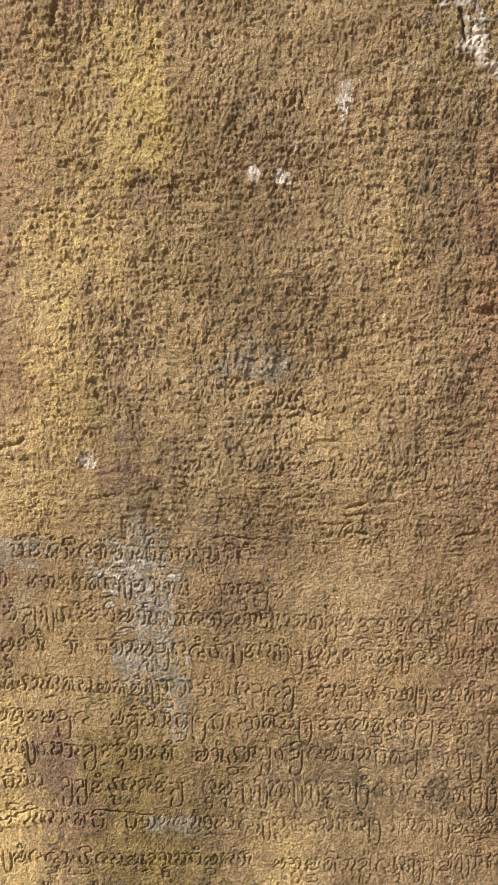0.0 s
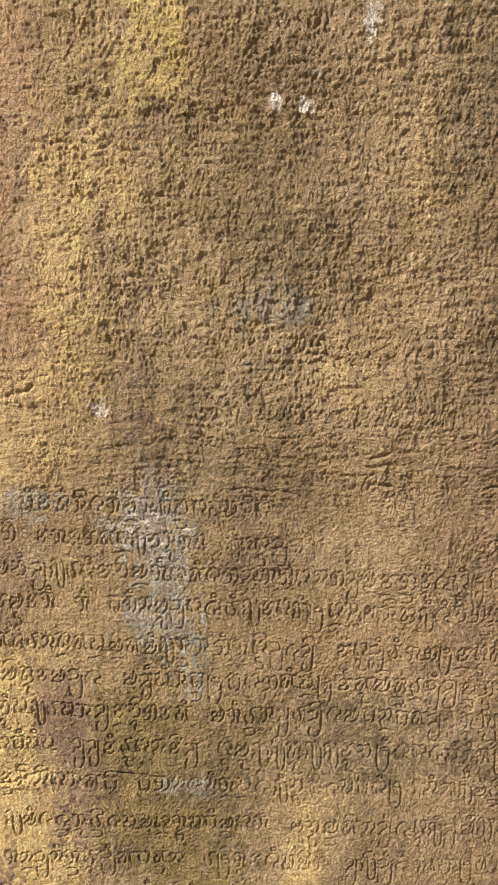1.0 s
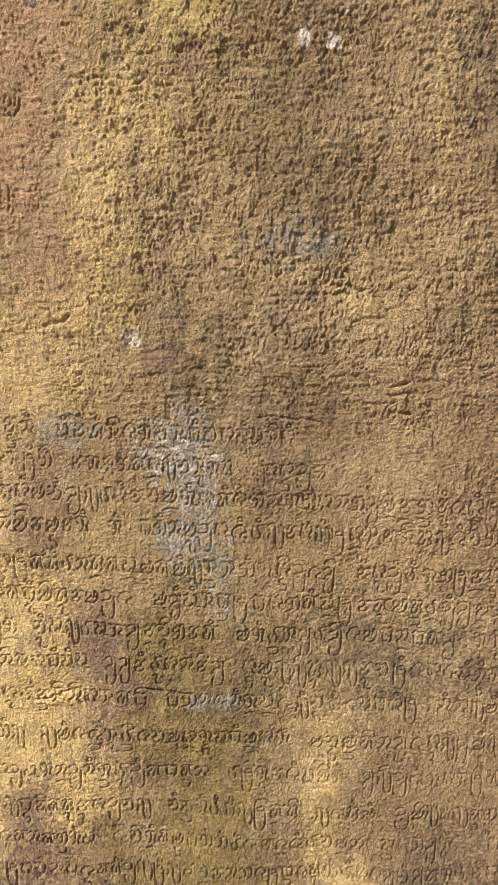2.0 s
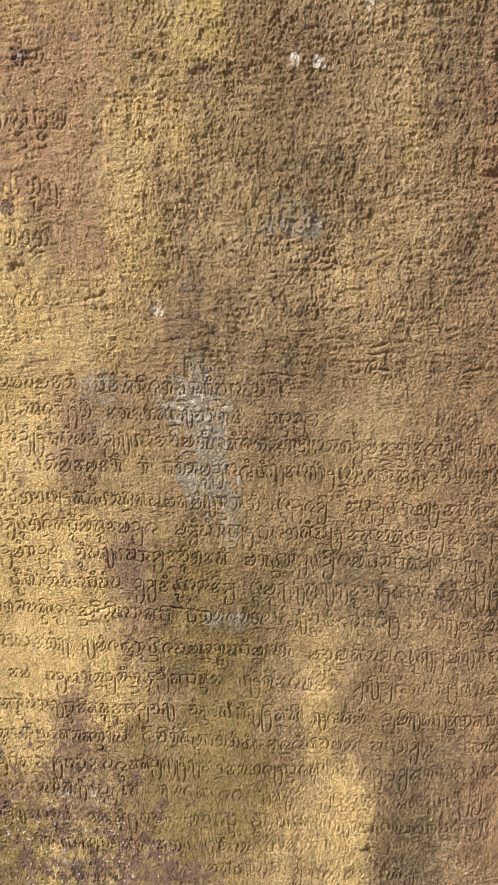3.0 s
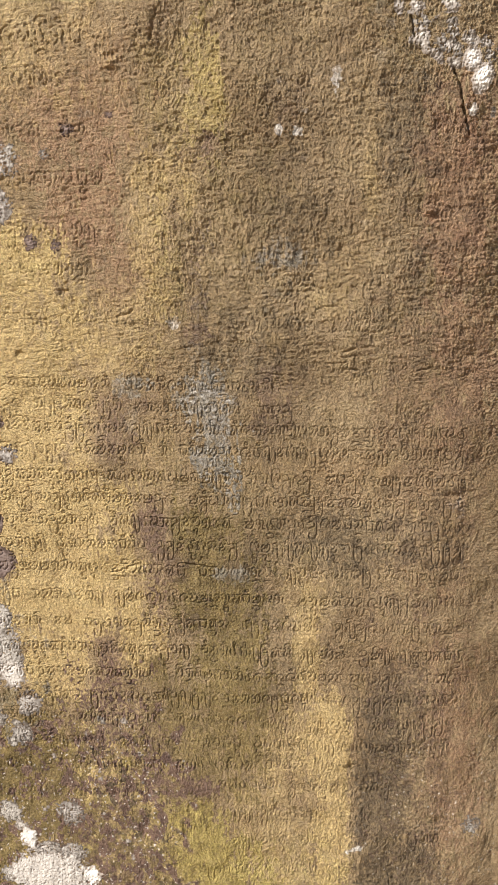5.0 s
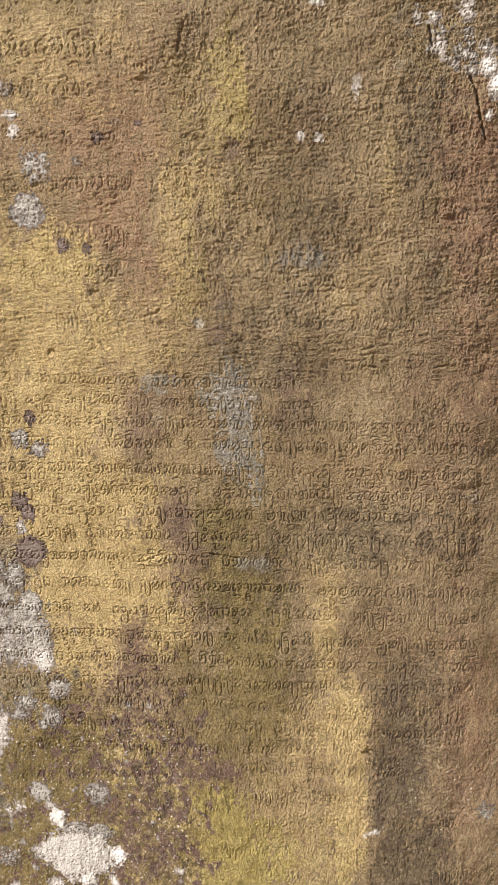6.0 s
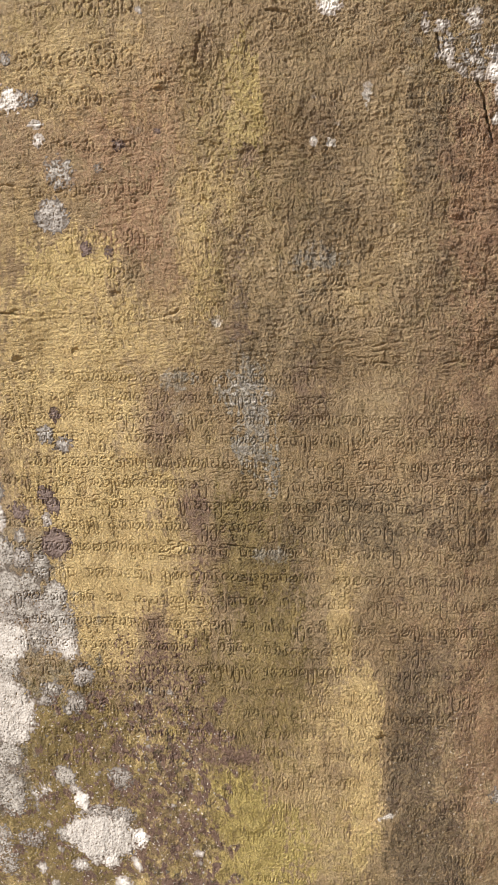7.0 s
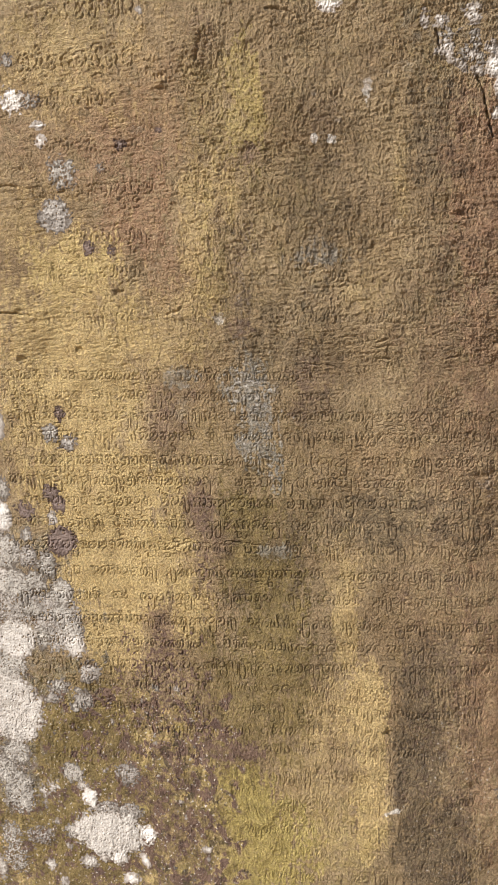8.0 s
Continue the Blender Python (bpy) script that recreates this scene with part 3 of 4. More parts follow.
# ---- the inscription: worn strokes cut in rows, too weathered to read ----
def arc(cx, cz, rx, rz, a, b, n=7):
    return [(cx + rx * math.cos(radians(a + (b - a) * k / n)), cz + rz * math.sin(radians(a + (b - a) * k / n))) for k in range(n + 1)]


def rounded(pts):
    """The line with its corners cut off twice."""
    for _ in range(2):
        out = [pts[0]]
        for (ax, az), (bx, bz) in zip(pts, pts[1:]):
            out += [(0.75 * ax + 0.25 * bx, 0.75 * az + 0.25 * bz), (0.25 * ax + 0.75 * bx, 0.25 * az + 0.75 * bz)]
        pts = out + [pts[-1]]
    return pts


# strokes of the marks on a unit square: bows, hooks, loops and bars with small roofs
MARKS = [
    "26 05 14 36 39 1b 0a; 39 5c 79 73 50 31",
    "09 2b 4a 46 23 02 10; 4a 6c 8a 86 64 62 90",
    "19 08 06 25 46 49 2b; 46 42 20 00; 49 6c 8a 82 60",
    "0a 2c 4a 6c 8a; 18 12 30 42; 78 72 50",
    "06 2a 5b 88 85 54 51 80; 06 02 20",
    "0c 0a 2c 3a 32 10; 3a 5c 7a 75 55 53 81",
    "18 3b 58 34 15 11 30 62 64; 58 7b 99",
    "0a 3c 6a 9c; 29 26 06 01 30 46; 6a 62 90",
    "0b 2b 26 06 01 30 54 52; 5b 7b 74 50 90",
    "0a 2c 4a 42 20; 07 15 34; 4a 7b 87 64 70 90",
    "17 05 20 50 65 3b 8c; 65 90",
    "0a 2b 07 03 20 33 16; 4a 6c 8a 85 65 62 80",
    "06 19 48 35 14 01 40 73 88 6b 55",
    "0a 2c 3a 15 01 30 44; 4a 6c 89 65 82 60",
]
HANGERS = ["0a 0a 0b 02 0C 2F 5F 7C 76; 28 5a 77 45 26", "7a 7a 70 7C 5F 1F 0D 1B; 09 3b 5a 54 24 00", "0a 2c 4a 42 4B 6E 9C 98 7a; 06 23 03 00", "09 3b 69 65 33 03; 0A 0D 3F 6F 8D 86"]
UNDER = ["0B 3B 6B 7D 4E 1E", "1B 3A 5B 3D 5F 8E", "4A 1B 3D 6C 6F 2F", "0C 4B 8C"]


def mark(x, z, w, h, strokes):
    """The strokes of one mark that stands on z at x. Digits and a to c rise above the line; A to F hang below it."""
    out = []
    for run in strokes.split(";"):
        pts = []
        for p in run.split():
            a, b = int(p[0]) / 9, "0123456789abc".find(p[1]) / 10
            if p[1] in "ABCDEF":
                b = -0.18 - 0.2 * "ABCDEF".find(p[1])
            pts.append((x + a * w, z + b * h))
        out.append(pts)
    return out


ROW_HEIGHTS = []


def inscription(x0, z0, x1, z1, high=0.0105, depth=0.0008, tall=0.0, gaps=0.05):
    """One row of marks from (x0, z0) to (x1, z1). tall: the share of marks that hang below the row."""
    x, slope = x0, (z1 - z0) / (x1 - x0)
    if x1 - x0 > 0.6:
        ROW_HEIGHTS.append((z0 + z1 + high) / 2)
    while x < x1 - 0.5 * high:
        w = high * rng.uniform(0.9, 1.2)
        z = z0 + slope * (x - x0) + rng.normal(0, 0.05) * high
        if rng.random() > gaps:
            h, hangs = high * rng.uniform(0.9, 1.08), rng.random() < tall
            strokes = mark(x, z, w, h, str(rng.choice(HANGERS if hangs else MARKS)))
            if rng.random() < 0.2:
                strokes.append(arc(x + 0.5 * w, z + 1.5 * high, 0.2 * high, 0.18 * high, 0, 360))
            elif rng.random() < 0.12:
                strokes.append(arc(x + 0.5 * w, z + 1.35 * high, 0.42 * w, 0.28 * high, 190, -10))
            if not hangs and rng.random() < 0.24:
                strokes += mark(x, z, w, h, str(rng.choice(UNDER)))
            worn = depth * rng.uniform(0.75, 1.15)
            for s in strokes:
                jig = [(a + rng.normal(0, 0.00015), b + rng.normal(0, 0.00015)) for a, b in s]
                groove(rounded(jig) if 2 < len(jig) < 10 else jig, 0.0018 * (high / 0.0118) ** 0.5, worn)
        x += w * 1.17


inscription(-0.4320, 1.9150, -0.2790, 1.9120, 0.0179, 0.00150, 0.00, 0.05)
inscription(-0.4490, 1.8580, -0.2840, 1.8500, 0.0179, 0.00158, 0.00, 0.05)
inscription(-0.4250, 1.8110, -0.3180, 1.8050, 0.0137, 0.00118, 0.00, 0.10)
inscription(-0.4380, 1.7540, -0.2910, 1.7460, 0.0147, 0.00118, 0.00, 0.10)
inscription(-0.4460, 1.6950, -0.2680, 1.6900, 0.0158, 0.00138, 0.05, 0.05)
inscription(-0.4190, 1.6350, -0.2800, 1.6300, 0.0137, 0.00128, 0.10, 0.10)
inscription(-0.4470, 1.5870, -0.2900, 1.5830, 0.0126, 0.00118, 0.10, 0.05)
inscription(-0.4470, 1.5250, -0.2760, 1.5220, 0.0126, 0.00098, 0.05, 0.10)
inscription(-0.0640, 1.7920, -0.0200, 1.7880, 0.0126, 0.00120, 0.00, 0.10)
inscription(-0.0650, 1.7350, 0.0100, 1.7300, 0.0147, 0.00090, 0.00, 0.20)
inscription(-0.0560, 1.6730, 0.0740, 1.6670, 0.0158, 0.00070, 0.00, 0.50)
inscription(-0.1040, 1.5660, 0.0950, 1.5560, 0.0147, 0.00110, 0.00, 0.05)
inscription(-0.1130, 1.5100, 0.1030, 1.5030, 0.0137, 0.00120, 0.00, 0.25)
inscription(-0.0000, 1.4540, 0.0450, 1.4520, 0.0126, 0.00100, 0.00, 0.20)
inscription(-0.5260, 1.4470, -0.0620, 1.4300, 0.0116, 0.00140, 0.12, 0.08)
inscription(-0.5250, 1.4180, -0.0310, 1.4020, 0.0110, 0.00140, 0.20, 0.10)
inscription(-0.5190, 1.3860, 0.1790, 1.3700, 0.0118, 0.00160, 0.15, 0.05)
inscription(-0.5180, 1.3560, 0.1790, 1.3420, 0.0118, 0.00160, 0.20, 0.05)
inscription(-0.5320, 1.3200, 0.1800, 1.3070, 0.0118, 0.00160, 0.20, 0.04)
inscription(-0.5280, 1.2890, 0.1810, 1.2760, 0.0118, 0.00180, 0.22, 0.04)
inscription(-0.5070, 1.2560, 0.1820, 1.2470, 0.0118, 0.00180, 0.15, 0.04)
inscription(-0.5340, 1.2220, 0.1820, 1.2150, 0.0118, 0.00180, 0.20, 0.05)
inscription(-0.5280, 1.1870, 0.1830, 1.1800, 0.0118, 0.00180, 0.12, 0.05)
inscription(-0.4960, 1.1450, 0.1840, 1.1420, 0.0118, 0.00180, 0.20, 0.08)
inscription(-0.5280, 1.1040, 0.1850, 1.1060, 0.0118, 0.00180, 0.18, 0.05)
inscription(-0.5180, 1.0660, 0.1860, 1.0660, 0.0118, 0.00200, 0.22, 0.03)
inscription(-0.5270, 1.0280, 0.1870, 1.0320, 0.0118, 0.00180, 0.15, 0.08)
inscription(-0.5220, 0.9890, 0.1880, 1.0000, 0.0118, 0.00180, 0.20, 0.08)
inscription(-0.5250, 0.9560, 0.1710, 0.9640, 0.0118, 0.00160, 0.20, 0.12)
inscription(-0.4910, 0.9180, 0.1720, 0.9290, 0.0118, 0.00160, 0.12, 0.15)
inscription(-0.5000, 0.8750, 0.0100, 0.8950, 0.0116, 0.00160, 0.15, 0.20)
inscription(-0.5000, 0.8260, -0.2540, 0.8390, 0.0118, 0.00140, 0.10, 0.20)
inscription(-0.1540, 0.8570, 0.0920, 0.8620, 0.0116, 0.00160, 0.15, 0.12)
inscription(-0.1380, 0.8110, 0.0600, 0.8180, 0.0116, 0.00160, 0.20, 0.20)
inscription(-0.2380, 0.7850, -0.1750, 0.7880, 0.0116, 0.00140, 0.10, 0.20)
inscription(-0.1350, 0.7650, 0.1750, 0.7820, 0.0116, 0.00160, 0.15, 0.15)
inscription(-0.1870, 0.7140, 0.0430, 0.7290, 0.0116, 0.00140, 0.10, 0.20)
inscription(-0.1340, 0.6760, 0.1930, 0.6990, 0.0116, 0.00140, 0.10, 0.25)
inscription(-0.1630, 0.6310, 0.1690, 0.6540, 0.0116, 0.00140, 0.10, 0.25)
WORN = np.clip(1.0 - 0.25 * step(G_BLOT + 0.4 * G_RAG2, 0.3, 1.8) - 0.12 * step(GX, -0.2, 0.0), 0, 1)
DEPTH = DEPTH + (1.15 * CUT - LIP) * WORN


# ---- meshes ----
def grid_mesh(name, x, y, z, keep=None):
    """A mesh from a grid of points (rows by columns), of the cells that keep names."""
    rows, cols = x.shape
    ids = np.arange(rows * cols).reshape(rows, cols)
    quads = np.stack([ids[:-1, :-1], ids[:-1, 1:], ids[1:, 1:], ids[1:, :-1]], -1)
    quads = quads.reshape(-1, 4) if keep is None else quads[keep]
    co = np.stack([x, y, z], -1).reshape(-1, 3)
    if keep is not None:
        used, quads = np.unique(quads, return_inverse=True)
        quads, co = quads.reshape(-1, 4), co[used]
    me = bpy.data.meshes.new(name)
    me.vertices.add(len(co))
    me.vertices.foreach_set("co", co.astype(np.float32).ravel())
    me.loops.add(quads.size)
    me.loops.foreach_set("vertex_index", quads.astype(np.int32).ravel())
    me.polygons.add(len(quads))
    me.polygons.foreach_set("loop_start", np.arange(0, quads.size, 4, dtype=np.int32))
    me.polygons.foreach_set("use_smooth", np.ones(len(quads), bool))
    me.update()
    me.validate()
    return me


def box_bm(x0, x1, y0, y1, z0, z1, bevel=0.0):
    bm = bmesh.new()
    bmesh.ops.create_cube(bm, size=1.0, matrix=Matrix.LocRotScale(((x0 + x1) / 2, (y0 + y1) / 2, (z0 + z1) / 2), None, (x1 - x0, y1 - y0, z1 - z0)))
    if bevel:
        bmesh.ops.bevel(bm, geom=bm.edges[:], offset=bevel, segments=3, affect="EDGES")
    return bm


def part(name, bm, mat, parent=None, label=""):
    me = bpy.data.meshes.new(name)
    bm.to_mesh(me)
    bm.free()
    me.materials.append(mat)
    ob = new(name, me)
    ob.parent = parent
    return tagged(ob, label)


slab = tagged(new("inscribed_stone_slab"), "upright weathered sandstone slab with worn carved inscription rows", "stone slab")
# the face in bands: above the rows, each full row, and below them
heights = sorted(ROW_HEIGHTS)
cuts = [heights[0] - 0.016] + [(p + q) / 2 for p, q in zip(heights, heights[1:])] + [heights[-1] + 0.016]
bands = []
stops = [0] + [int(j) for j in np.searchsorted(ZS, cuts)] + [len(ZS) - 1]
for k, (j0, j1) in enumerate(zip(stops, stops[1:])):
    band = slice(j0, j1 + 1)
    name, note = "inscribed_row", "row of worn carved marks in ochre sandstone"
    if k == 0:
        name, note = "lower_face", "mottled lower face with lichen and faint carving"
    elif k == len(stops) - 2:
        name, note = "upper_face", "rough pecked upper face with stains and faint carving"
    me = grid_mesh(name, GX[band], DEPTH[band], GZ[band])
    me.materials.append(STONE)
    bands.append((me, band))
    tagged(new(name, me), note).parent = slab
part("stone_core", box_bm(-1.3, 0.9, 0.03, 0.45, 0.0, 2.6, 0.02), STONE, slab)


# ---- ground ----
def ground():
    span = lines([(-300, 40), (-20, 2.0), (-3, 0.15), (3, 2.0), (20, 40), (300, 40)])
    gx, gy = np.meshgrid(span, span)
    near = np.exp(-(gx ** 2 + gy ** 2) / 60)
    gz = 0.02 * near * sample(F_WIDE, gx * 0.15, gy * 0.15) - 0.02
    me = grid_mesh("ground", gx, gy, gz)
    me.materials.append(EARTH)
    return tagged(new("ground", me), "bare trodden brown earth in front of the stone", "ground", kind="structure")


ground()

# ---- lichens: thin crusts that follow the stone ----
def face_depth(x, z):
    """The depth of the stone's face at the places x, z."""
    u = np.interp(x, XS, np.arange(len(XS)))
    v = np.interp(z, ZS, np.arange(len(ZS)))
    i, j = np.minimum(u.astype(int), len(XS) - 2), np.minimum(v.astype(int), len(ZS) - 2)
    a, b = u - i, v - j
    return (DEPTH[j, i] * (1 - a) + DEPTH[j, i + 1] * a) * (1 - b) + (DEPTH[j + 1, i] * (1 - a) + DEPTH[j + 1, i + 1] * a) * b


def lichen(kind, x, z, rx, rz, thick=0.0009, rag=0.22, holes=0.0, lean=0.0, label=""):
    """One crust with a lobed, torn outline. holes: how far it is broken into crumbs."""
    size = max(rx, rz) * (1.5 + rag + holes)
    pitch = 0.0006 if max(rx, rz) < 0.02 else 0.0009
    gx, gz = np.meshgrid(np.arange(x - size, x + size, pitch), np.arange(z - size, z + size, pitch))
    ca, sa = math.cos(radians(lean)), math.sin(radians(lean))
    dx, dz = gx - x, gz - z
    d = np.hypot((dx * ca + dz * sa) / rx, (dz * ca - dx * sa) / rz)
    small = min(1.0, 0.012 / min(rx, rz))
    d = d + rag * (0.2 * sample(F_BLOT, gx, gz) + (0.3 + 0.3 * small) * sample(F_RAG, gx, gz) + 0.12 * sample(F_LUMP, gx, gz) + 0.03 * sample(F_FINE, gx, gz))
    f = (1 - d) * min(rx, rz) / 0.004
    if holes:
        f = np.minimum(f, 2.2 * (0.8 * sample(F_PECK2, gx, gz) + 0.7 * sample(F_RAG2, gx, gz) + 0.4 * sample(F_FINE, gx, gz) + 2.4 - 2.0 * holes))
    lift = np.where(f > 0, 0.45 * thick, 0.0006) * np.tanh(f) * (1 + 0.12 * sample(F_PECK, gx, gz)) + 0.00008 * sample(F_FINE, gx, gz)
    inside = f > -1.3
    keep = inside[:-1, :-1] | inside[:-1, 1:] | inside[1:, 1:] | inside[1:, :-1]
    me = grid_mesh("lichen", gx - x, face_depth(gx, gz) - lift, gz - z, keep)
    cells = np.zeros(gx.shape, bool)
    for a, b in ((0, 0), (0, 1), (1, 0), (1, 1)):
        cells[a:a + keep.shape[0], b:b + keep.shape[1]] |= keep
    me.attributes.new("rim", "FLOAT", "POINT").data.foreach_set("value", step(-f, -2.0, -0.1)[cells].astype(np.float32))
    me.materials.append(LICHENS[kind])
    if kind in ("dusk", "grey", "ash") and thick < 0.0008:
        stain("purple", x, z, rx * 1.12, rz * 1.12, 0.55, 0.4, 0.15, lean, 0)
    ob = new("lichen", me)
    ob.location = (x, 0, z)
    words = {"bright": "bright white crusty lichen patch on the sandstone", "white": "chalk white crusty lichen patch on the sandstone", "ash": "ash grey crusty lichen patch on the sandstone",
             "grey": "slate grey speckled lichen patch on the sandstone", "dusk": "dark violet brown lichen spot on the sandstone"}
    return tagged(ob, label or words[kind], "lichen", "lichens on the stone")


lichen("white", 0.0820, 1.8710, 0.0060, 0.0100, 0.0010, 0.4, 0.45)
lichen("white", 0.1000, 1.8680, 0.0080, 0.0090, 0.0010, 0.4, 0.5)
lichen("white", 0.1060, 1.8350, 0.0090, 0.0090, 0.0011, 0.35, 0.3)
lichen("white", 0.1260, 1.8170, 0.0110, 0.0050, 0.0011, 0.35, 0.3, -35)
lichen("white", 0.1380, 1.8720, 0.0100, 0.0130, 0.0010, 0.4, 0.4)
lichen("ash", 0.1410, 1.8490, 0.0070, 0.0100, 0.0009, 0.4, 0.5)
lichen("white", 0.1380, 1.8290, 0.0090, 0.0070, 0.0010, 0.4, 0.45)
lichen("white", 0.1450, 1.8100, 0.0090, 0.0060, 0.0010, 0.35, 0.4)
lichen("white", -0.2580, 0.6740, 0.0060, 0.0060, 0.0009, 0.3)
lichen("white", -0.2900, 0.9600, 0.0040, 0.0050, 0.0008, 0.35)
lichen("white", -0.4010, 0.8940, 0.0040, 0.0060, 0.0008, 0.35)
lichen("white", -0.5110, 0.7060, 0.0050, 0.0050, 0.0008, 0.35)
lichen("white", -0.4930, 0.6610, 0.0060, 0.0050, 0.0009, 0.35)
lichen("white", -0.5060, 0.5960, 0.0070, 0.0060, 0.0009, 0.35)
lichen("ash", -0.5960, 0.6770, 0.0160, 0.0240, 0.0007, 0.4, 0.7)
lichen("bright", 0.1660, 1.8140, 0.0110, 0.0150, 0.0016, 0.07)
lichen("bright", 0.1780, 1.7920, 0.0120, 0.0180, 0.0016, 0.07, 0.0, -20)
lichen("bright", 0.1680, 1.7590, 0.0060, 0.0070, 0.0012, 0.25)
lichen("white", 0.1630, 1.7400, 0.0020, 0.0040, 0.0012, 0.25)
lichen("white", 0.1070, 1.8390, 0.0090, 0.0110, 0.001, 0.35, 0.6)
lichen("white", 0.0960, 1.8340, 0.0050, 0.0040, 0.001, 0.35, 0.4)
lichen("white", 0.1130, 1.8230, 0.0080, 0.0050, 0.0011, 0.3, 0.45, -30)
lichen("white", 0.1270, 1.8140, 0.0100, 0.0050, 0.0012, 0.3, 0.25, -30)
lichen("white", 0.1470, 1.8070, 0.0080, 0.0050, 0.001, 0.35, 0.5)
lichen("white", 0.1630, 1.8340, 0.0110, 0.0090, 0.0011, 0.3, 0.35)
lichen("white", 0.1800, 1.8300, 0.0080, 0.0080, 0.0011, 0.35, 0.4)
lichen("ash", 0.1430, 1.8410, 0.0080, 0.0190, 0.0009, 0.35, 0.75)
lichen("ash", 0.1330, 1.8280, 0.0100, 0.0100, 0.0009, 0.4, 0.85)
lichen("ash", 0.1860, 1.8140, 0.0080, 0.0110, 0.0009, 0.4, 0.8)
lichen("ash", 0.1490, 1.8240, 0.0070, 0.0100, 0.0009, 0.35, 0.7)
lichen("ash", 0.1060, 1.8520, 0.0120, 0.0070, 0.0009, 0.4, 0.8)
lichen("ash", 0.1920, 1.7550, 0.0030, 0.0060, 0.0009, 0.35, 0.5)
lichen("ash", 0.2040, 0.8100, 0.0110, 0.0140, 0.0007, 0.45, 0.9)
lichen("bright", -0.0340, 1.9030, 0.0160, 0.0130, 0.0014, 0.25)
lichen("bright", -0.4650, 1.8230, 0.0160, 0.0170, 0.0004, 0.35, 0.15)
lichen("ash", -0.4440, 1.8220, 0.0220, 0.0110, 0.0005, 0.5, 1.0)
lichen("bright", -0.4290, 1.7890, 0.0080, 0.0070, 0.0007, 0.35)
lichen("bright", -0.4280, 1.7690, 0.0080, 0.0080, 0.0007, 0.35)
lichen("ash", -0.4660, 1.8740, 0.0090, 0.0090, 0.0007, 0.3, 0.5)
lichen("white", -0.2780, 1.9180, 0.0060, 0.0050, 0.0007, 0.4, 0.5)
lichen("ash", -0.4010, 1.7260, 0.0190, 0.0210, 0.0004, 0.4, 0.8)
lichen("grey", -0.4190, 1.6710, 0.0240, 0.0240, 0.0006, 0.22, 0.3)
lichen("dusk", -0.3170, 1.7570, 0.0080, 0.0070, 0.0004, 0.4, 0.6)
lichen("ash", -0.3460, 1.7280, 0.0060, 0.0060, 0.0004, 0.4, 0.7)
lichen("dusk", -0.3720, 1.6240, 0.0090, 0.0090, 0.0005, 0.35, 0.2)
lichen("dusk", -0.3380, 1.6190, 0.0060, 0.0080, 0.0004, 0.4, 0.5)
lichen("dusk", -0.2640, 1.7720, 0.0060, 0.0040, 0.0004, 0.5, 0.8)
lichen("dusk", -0.4400, 1.3940, 0.0080, 0.0110, 0.0005, 0.3, 0.2)
lichen("ash", -0.4560, 1.3650, 0.0130, 0.0140, 0.0007, 0.25, 0.2)
lichen("grey", -0.4290, 1.3490, 0.0140, 0.0120, 0.0005, 0.3, 0.3)
lichen("white", -0.5370, 1.3790, 0.0100, 0.0240, 0.0012, 0.25)
lichen("dusk", -0.4640, 1.2740, 0.0130, 0.0130, 0.0005, 0.3, 0.2)
lichen("dusk", -0.4540, 1.2570, 0.0120, 0.0140, 0.0005, 0.3, 0.2)
lichen("white", -0.4660, 1.2350, 0.0090, 0.0120, 0.0008, 0.3, 0.1)
lichen("dusk", -0.5080, 1.2450, 0.0150, 0.0120, 0.0004, 0.5, 0.6)
lichen("bright", -0.5450, 1.2360, 0.0140, 0.0270, 0.0013, 0.2)
lichen("ash", -0.5420, 1.2780, 0.0110, 0.0230, 0.0007, 0.3)
lichen("ash", -0.5100, 1.2080, 0.0100, 0.0120, 0.0006, 0.3, 0.1)
lichen("dusk", -0.4540, 1.1960, 0.0240, 0.0240, 0.0006, 0.2, 0.1)
lichen("ash", -0.5480, 1.1810, 0.0280, 0.0310, 0.0007, 0.16, 0.15)
lichen("ash", -0.5440, 1.1300, 0.0320, 0.0260, 0.0006, 0.16, 0.2)
lichen("ash", -0.5130, 1.0860, 0.0200, 0.0170, 0.0007, 0.16, 0.2)
lichen("white", -0.5560, 1.1470, 0.0120, 0.0090, 0.0009, 0.2)
lichen("grey", -0.5110, 1.1730, 0.0160, 0.0210, 0.0006, 0.3, 0.1)
lichen("ash", -0.4810, 1.1590, 0.0160, 0.0240, 0.0007, 0.2, 0.15)
lichen("ash", -0.5050, 1.1310, 0.0190, 0.0220, 0.0006, 0.25, 0.2)
lichen("ash", -0.4640, 1.1130, 0.0210, 0.0240, 0.0008, 0.22, 0.15)
lichen("grey", -0.5400, 1.1000, 0.0450, 0.0490, 0.0003, 0.3, 0.55)
lichen("grey", -0.4760, 1.0680, 0.0400, 0.0530, 0.0003, 0.25, 0.5)
lichen("ash", -0.4640, 1.0780, 0.0210, 0.0190, 0.0008, 0.16, 0.2)
lichen("ash", -0.4510, 1.0520, 0.0200, 0.0230, 0.0006, 0.16, 0.25)
lichen("ash", -0.5020, 1.0370, 0.0150, 0.0200, 0.0006, 0.2, 0.3)
lichen("white", -0.4500, 1.0270, 0.0190, 0.0230, 0.0009, 0.2, 0.1)
lichen("white", -0.4860, 1.0590, 0.0090, 0.0070, 0.0009, 0.25, 0.0, -30)
lichen("white", -0.5470, 1.0350, 0.0360, 0.0350, 0.0009, 0.16, 0.2)
lichen("ash", -0.5660, 0.9810, 0.0330, 0.0360, 0.0006, 0.3, 0.3)
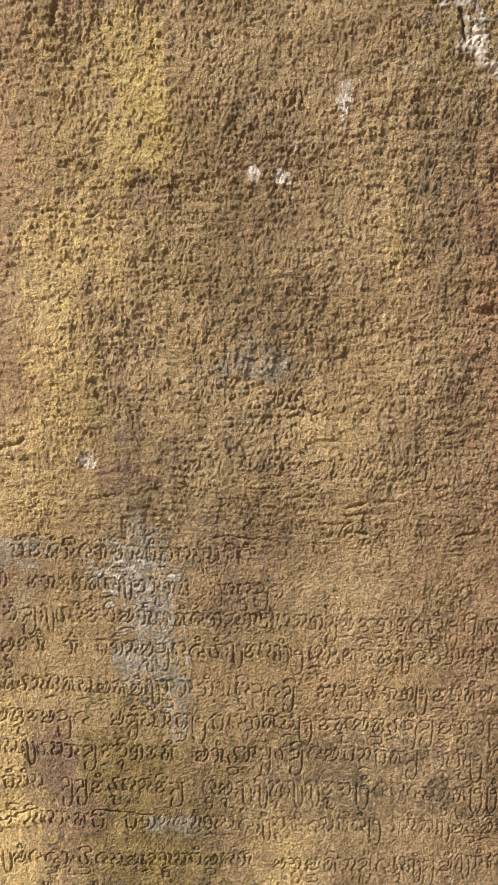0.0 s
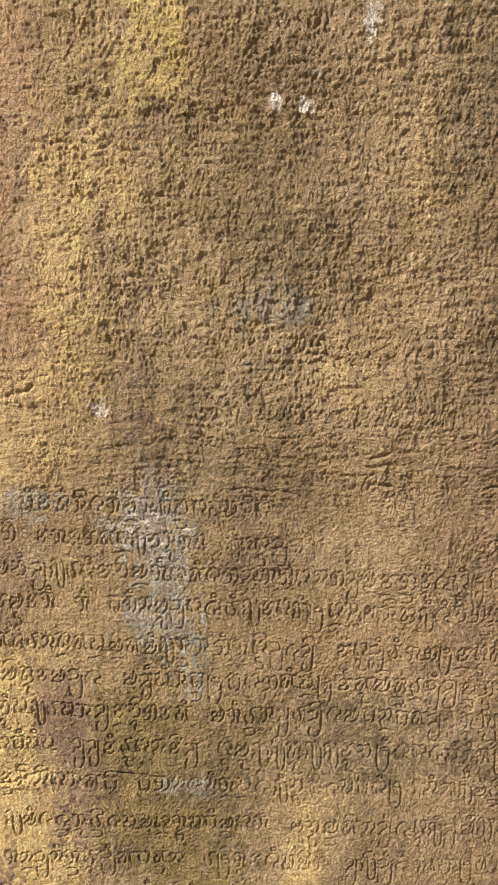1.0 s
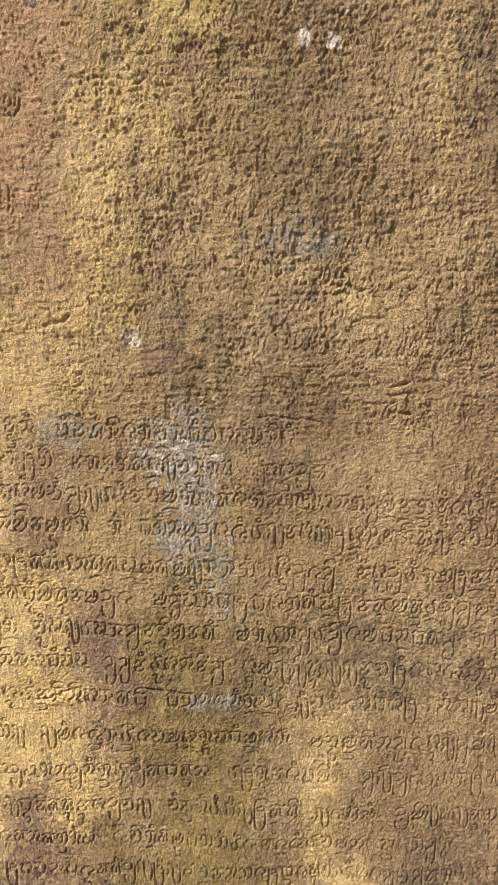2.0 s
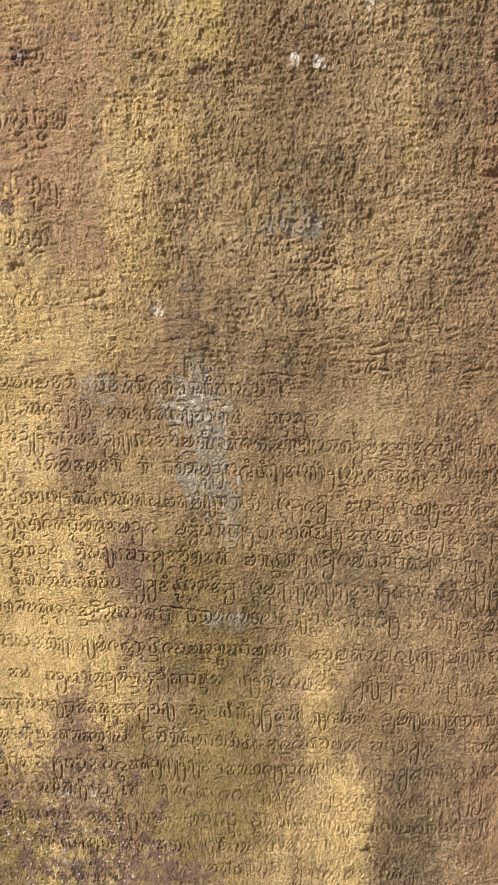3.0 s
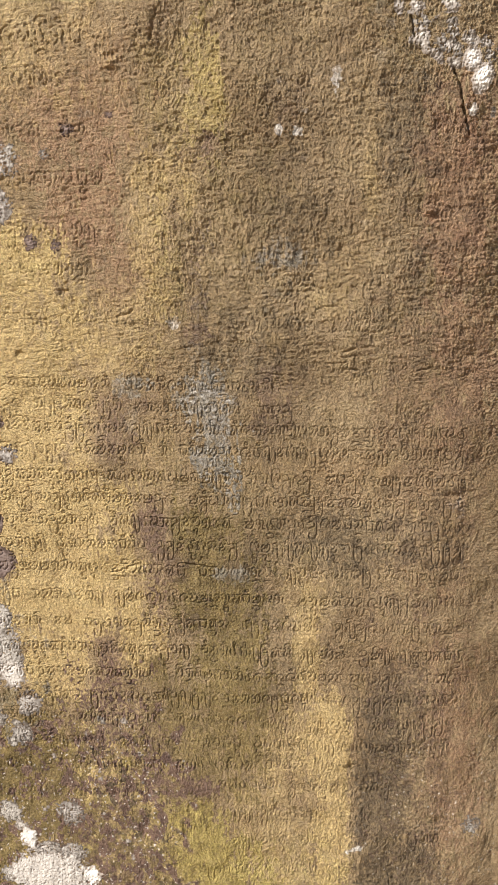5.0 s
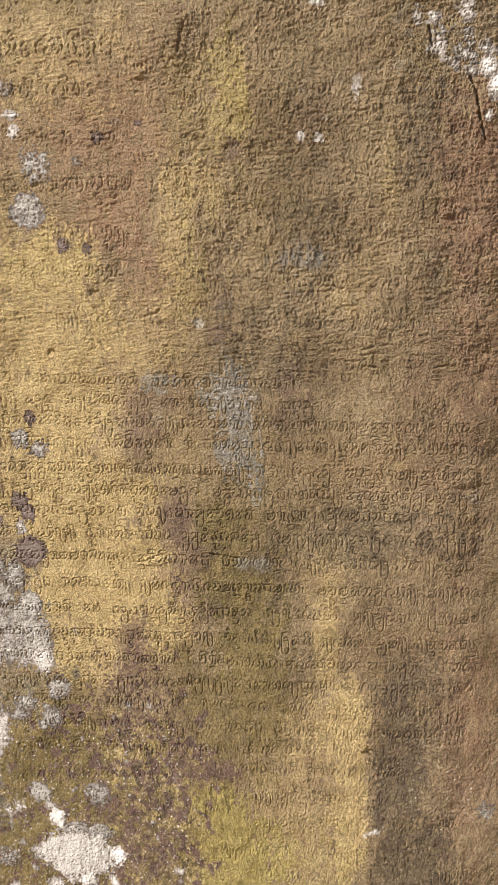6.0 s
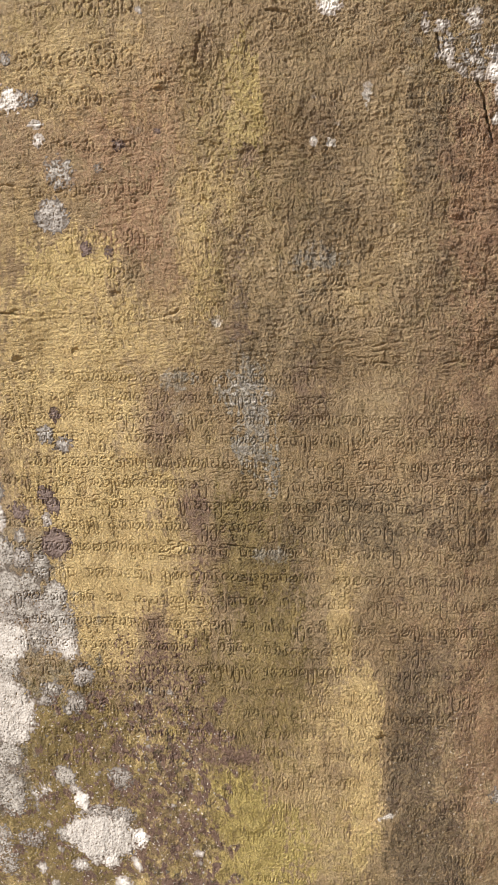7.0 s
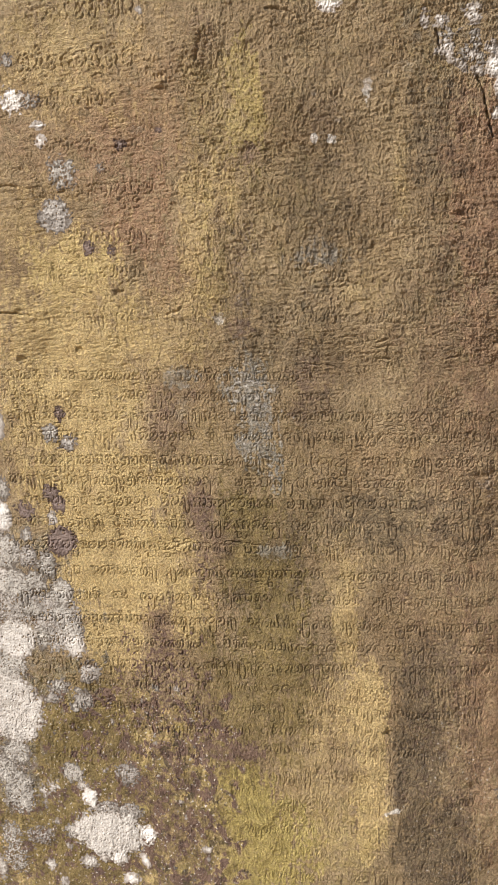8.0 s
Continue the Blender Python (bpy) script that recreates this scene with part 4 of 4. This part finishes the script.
lichen("grey", -0.4280, 0.9820, 0.0190, 0.0200, 0.0005, 0.35, 0.4)
lichen("ash", -0.4820, 0.9530, 0.0190, 0.0140, 0.0008, 0.3, 0.2)
lichen("grey", -0.4420, 0.9320, 0.0160, 0.0170, 0.0006, 0.3, 0.2)
lichen("ash", -0.4580, 0.9200, 0.0090, 0.0090, 0.0008, 0.3)
lichen("ash", -0.4510, 0.9490, 0.0070, 0.0060, 0.0008, 0.3)
lichen("grey", -0.4940, 0.9350, 0.0140, 0.0100, 0.0005, 0.4, 0.4)
lichen("white", -0.5610, 0.9110, 0.0490, 0.0640, 0.0012, 0.16, 0.12)
lichen("ash", -0.5680, 0.8340, 0.0260, 0.0250, 0.0008, 0.2, 0.25)
lichen("ash", -0.5940, 0.7990, 0.0240, 0.0260, 0.0007, 0.2, 0.3)
lichen("ash", -0.5710, 0.7600, 0.0260, 0.0410, 0.0007, 0.35, 0.3)
lichen("ash", -0.4740, 0.8000, 0.0200, 0.0200, 0.0008, 0.25, 0.2)
lichen("grey", -0.3800, 0.8030, 0.0190, 0.0200, 0.0006, 0.35, 0.5)
lichen("bright", -0.4460, 0.7570, 0.0140, 0.0210, 0.0012, 0.35, 0.0, 25)
lichen("white", -0.4590, 0.7780, 0.0110, 0.0080, 0.0011, 0.4)
lichen("white", -0.5130, 0.7720, 0.0110, 0.0100, 0.0009, 0.5, 0.5)
lichen("white", -0.5310, 0.7630, 0.0120, 0.0090, 0.0008, 0.5, 0.7)
lichen("white", -0.5280, 0.7420, 0.0040, 0.0170, 0.0008, 0.5, 0.6)
lichen("white", -0.4200, 0.6920, 0.0650, 0.0440, 0.0015, 0.22, 0.05)
lichen("grey", -0.4210, 0.7350, 0.0290, 0.0170, 0.0006, 0.35, 0.4)
lichen("grey", -0.3840, 0.7350, 0.0230, 0.0170, 0.0006, 0.35, 0.4)
lichen("ash", -0.4840, 0.6900, 0.0140, 0.0150, 0.0009, 0.3, 0.2)
lichen("bright", -0.3560, 0.6950, 0.0160, 0.0170, 0.0014, 0.3)
lichen("bright", -0.4060, 0.6480, 0.0160, 0.0180, 0.0014, 0.28)
lichen("white", -0.4590, 0.6350, 0.0150, 0.0130, 0.0013, 0.3)
lichen("white", -0.4320, 0.6440, 0.0090, 0.0090, 0.0012, 0.3)
lichen("bright", -0.3630, 0.6440, 0.0080, 0.0150, 0.0013, 0.25, 0.0, 20)
lichen("bright", -0.3890, 0.6070, 0.0150, 0.0100, 0.0013, 0.25)
lichen("white", -0.5290, 0.6240, 0.0100, 0.0100, 0.0011, 0.35)
lichen("white", -0.4940, 0.6620, 0.0060, 0.0050, 0.0011, 0.35)
lichen("white", -0.6200, 0.6090, 0.0100, 0.0260, 0.0011, 0.35)
lichen("ash", -0.5900, 0.6830, 0.0160, 0.0130, 0.0006, 0.5, 0.8)
lichen("ash", -0.5910, 0.6340, 0.0230, 0.0340, 0.0006, 0.5, 0.9)
lichen("grey", -0.5400, 0.6770, 0.0240, 0.0180, 0.0005, 0.5, 0.9)
lichen("white", -0.5070, 0.5940, 0.0080, 0.0090, 0.001, 0.35)
lichen("bright", -0.2560, 0.6740, 0.0070, 0.0060, 0.0013, 0.25)
lichen("white", -0.5110, 0.7050, 0.0050, 0.0050, 0.001, 0.3)
lichen("white", -0.5960, 0.7410, 0.0080, 0.0050, 0.001, 0.3)
lichen("white", -0.4010, 0.8930, 0.0040, 0.0050, 0.001, 0.3)
lichen("white", -0.2890, 0.9590, 0.0050, 0.0050, 0.0009, 0.35)
lichen("white", -0.4180, 0.8080, 0.0030, 0.0030, 0.001, 0.3)
lichen("ash", -0.3230, 0.9600, 0.0060, 0.0060, 0.0007, 0.4, 0.3)
lichen("white", -0.2550, 0.6550, 0.0040, 0.0050, 0.001, 0.3)
# crumbs of white crust strewn between the larger patches
for k in range(34):
    cx, cz = rng.uniform(-0.60, -0.26), rng.uniform(0.60, 0.98)
    lichen("white" if k % 3 else "ash", cx, cz, rng.uniform(0.0016, 0.0038), rng.uniform(0.0016, 0.0038), 0.001, 0.35, 0.0, 0.0, "small crumb of white lichen crust on sandstone")

# the stains go onto the face last, with the halos round the crusts
for me, band in bands:
    me.attributes.new("pecked", "FLOAT", "POINT").data.foreach_set("value", ROUGH[band].astype(np.float32).ravel())
    for key, mask in MASK.items():
        me.attributes.new(key, "FLOAT", "POINT").data.foreach_set("value", mask[band].astype(np.float32).ravel())
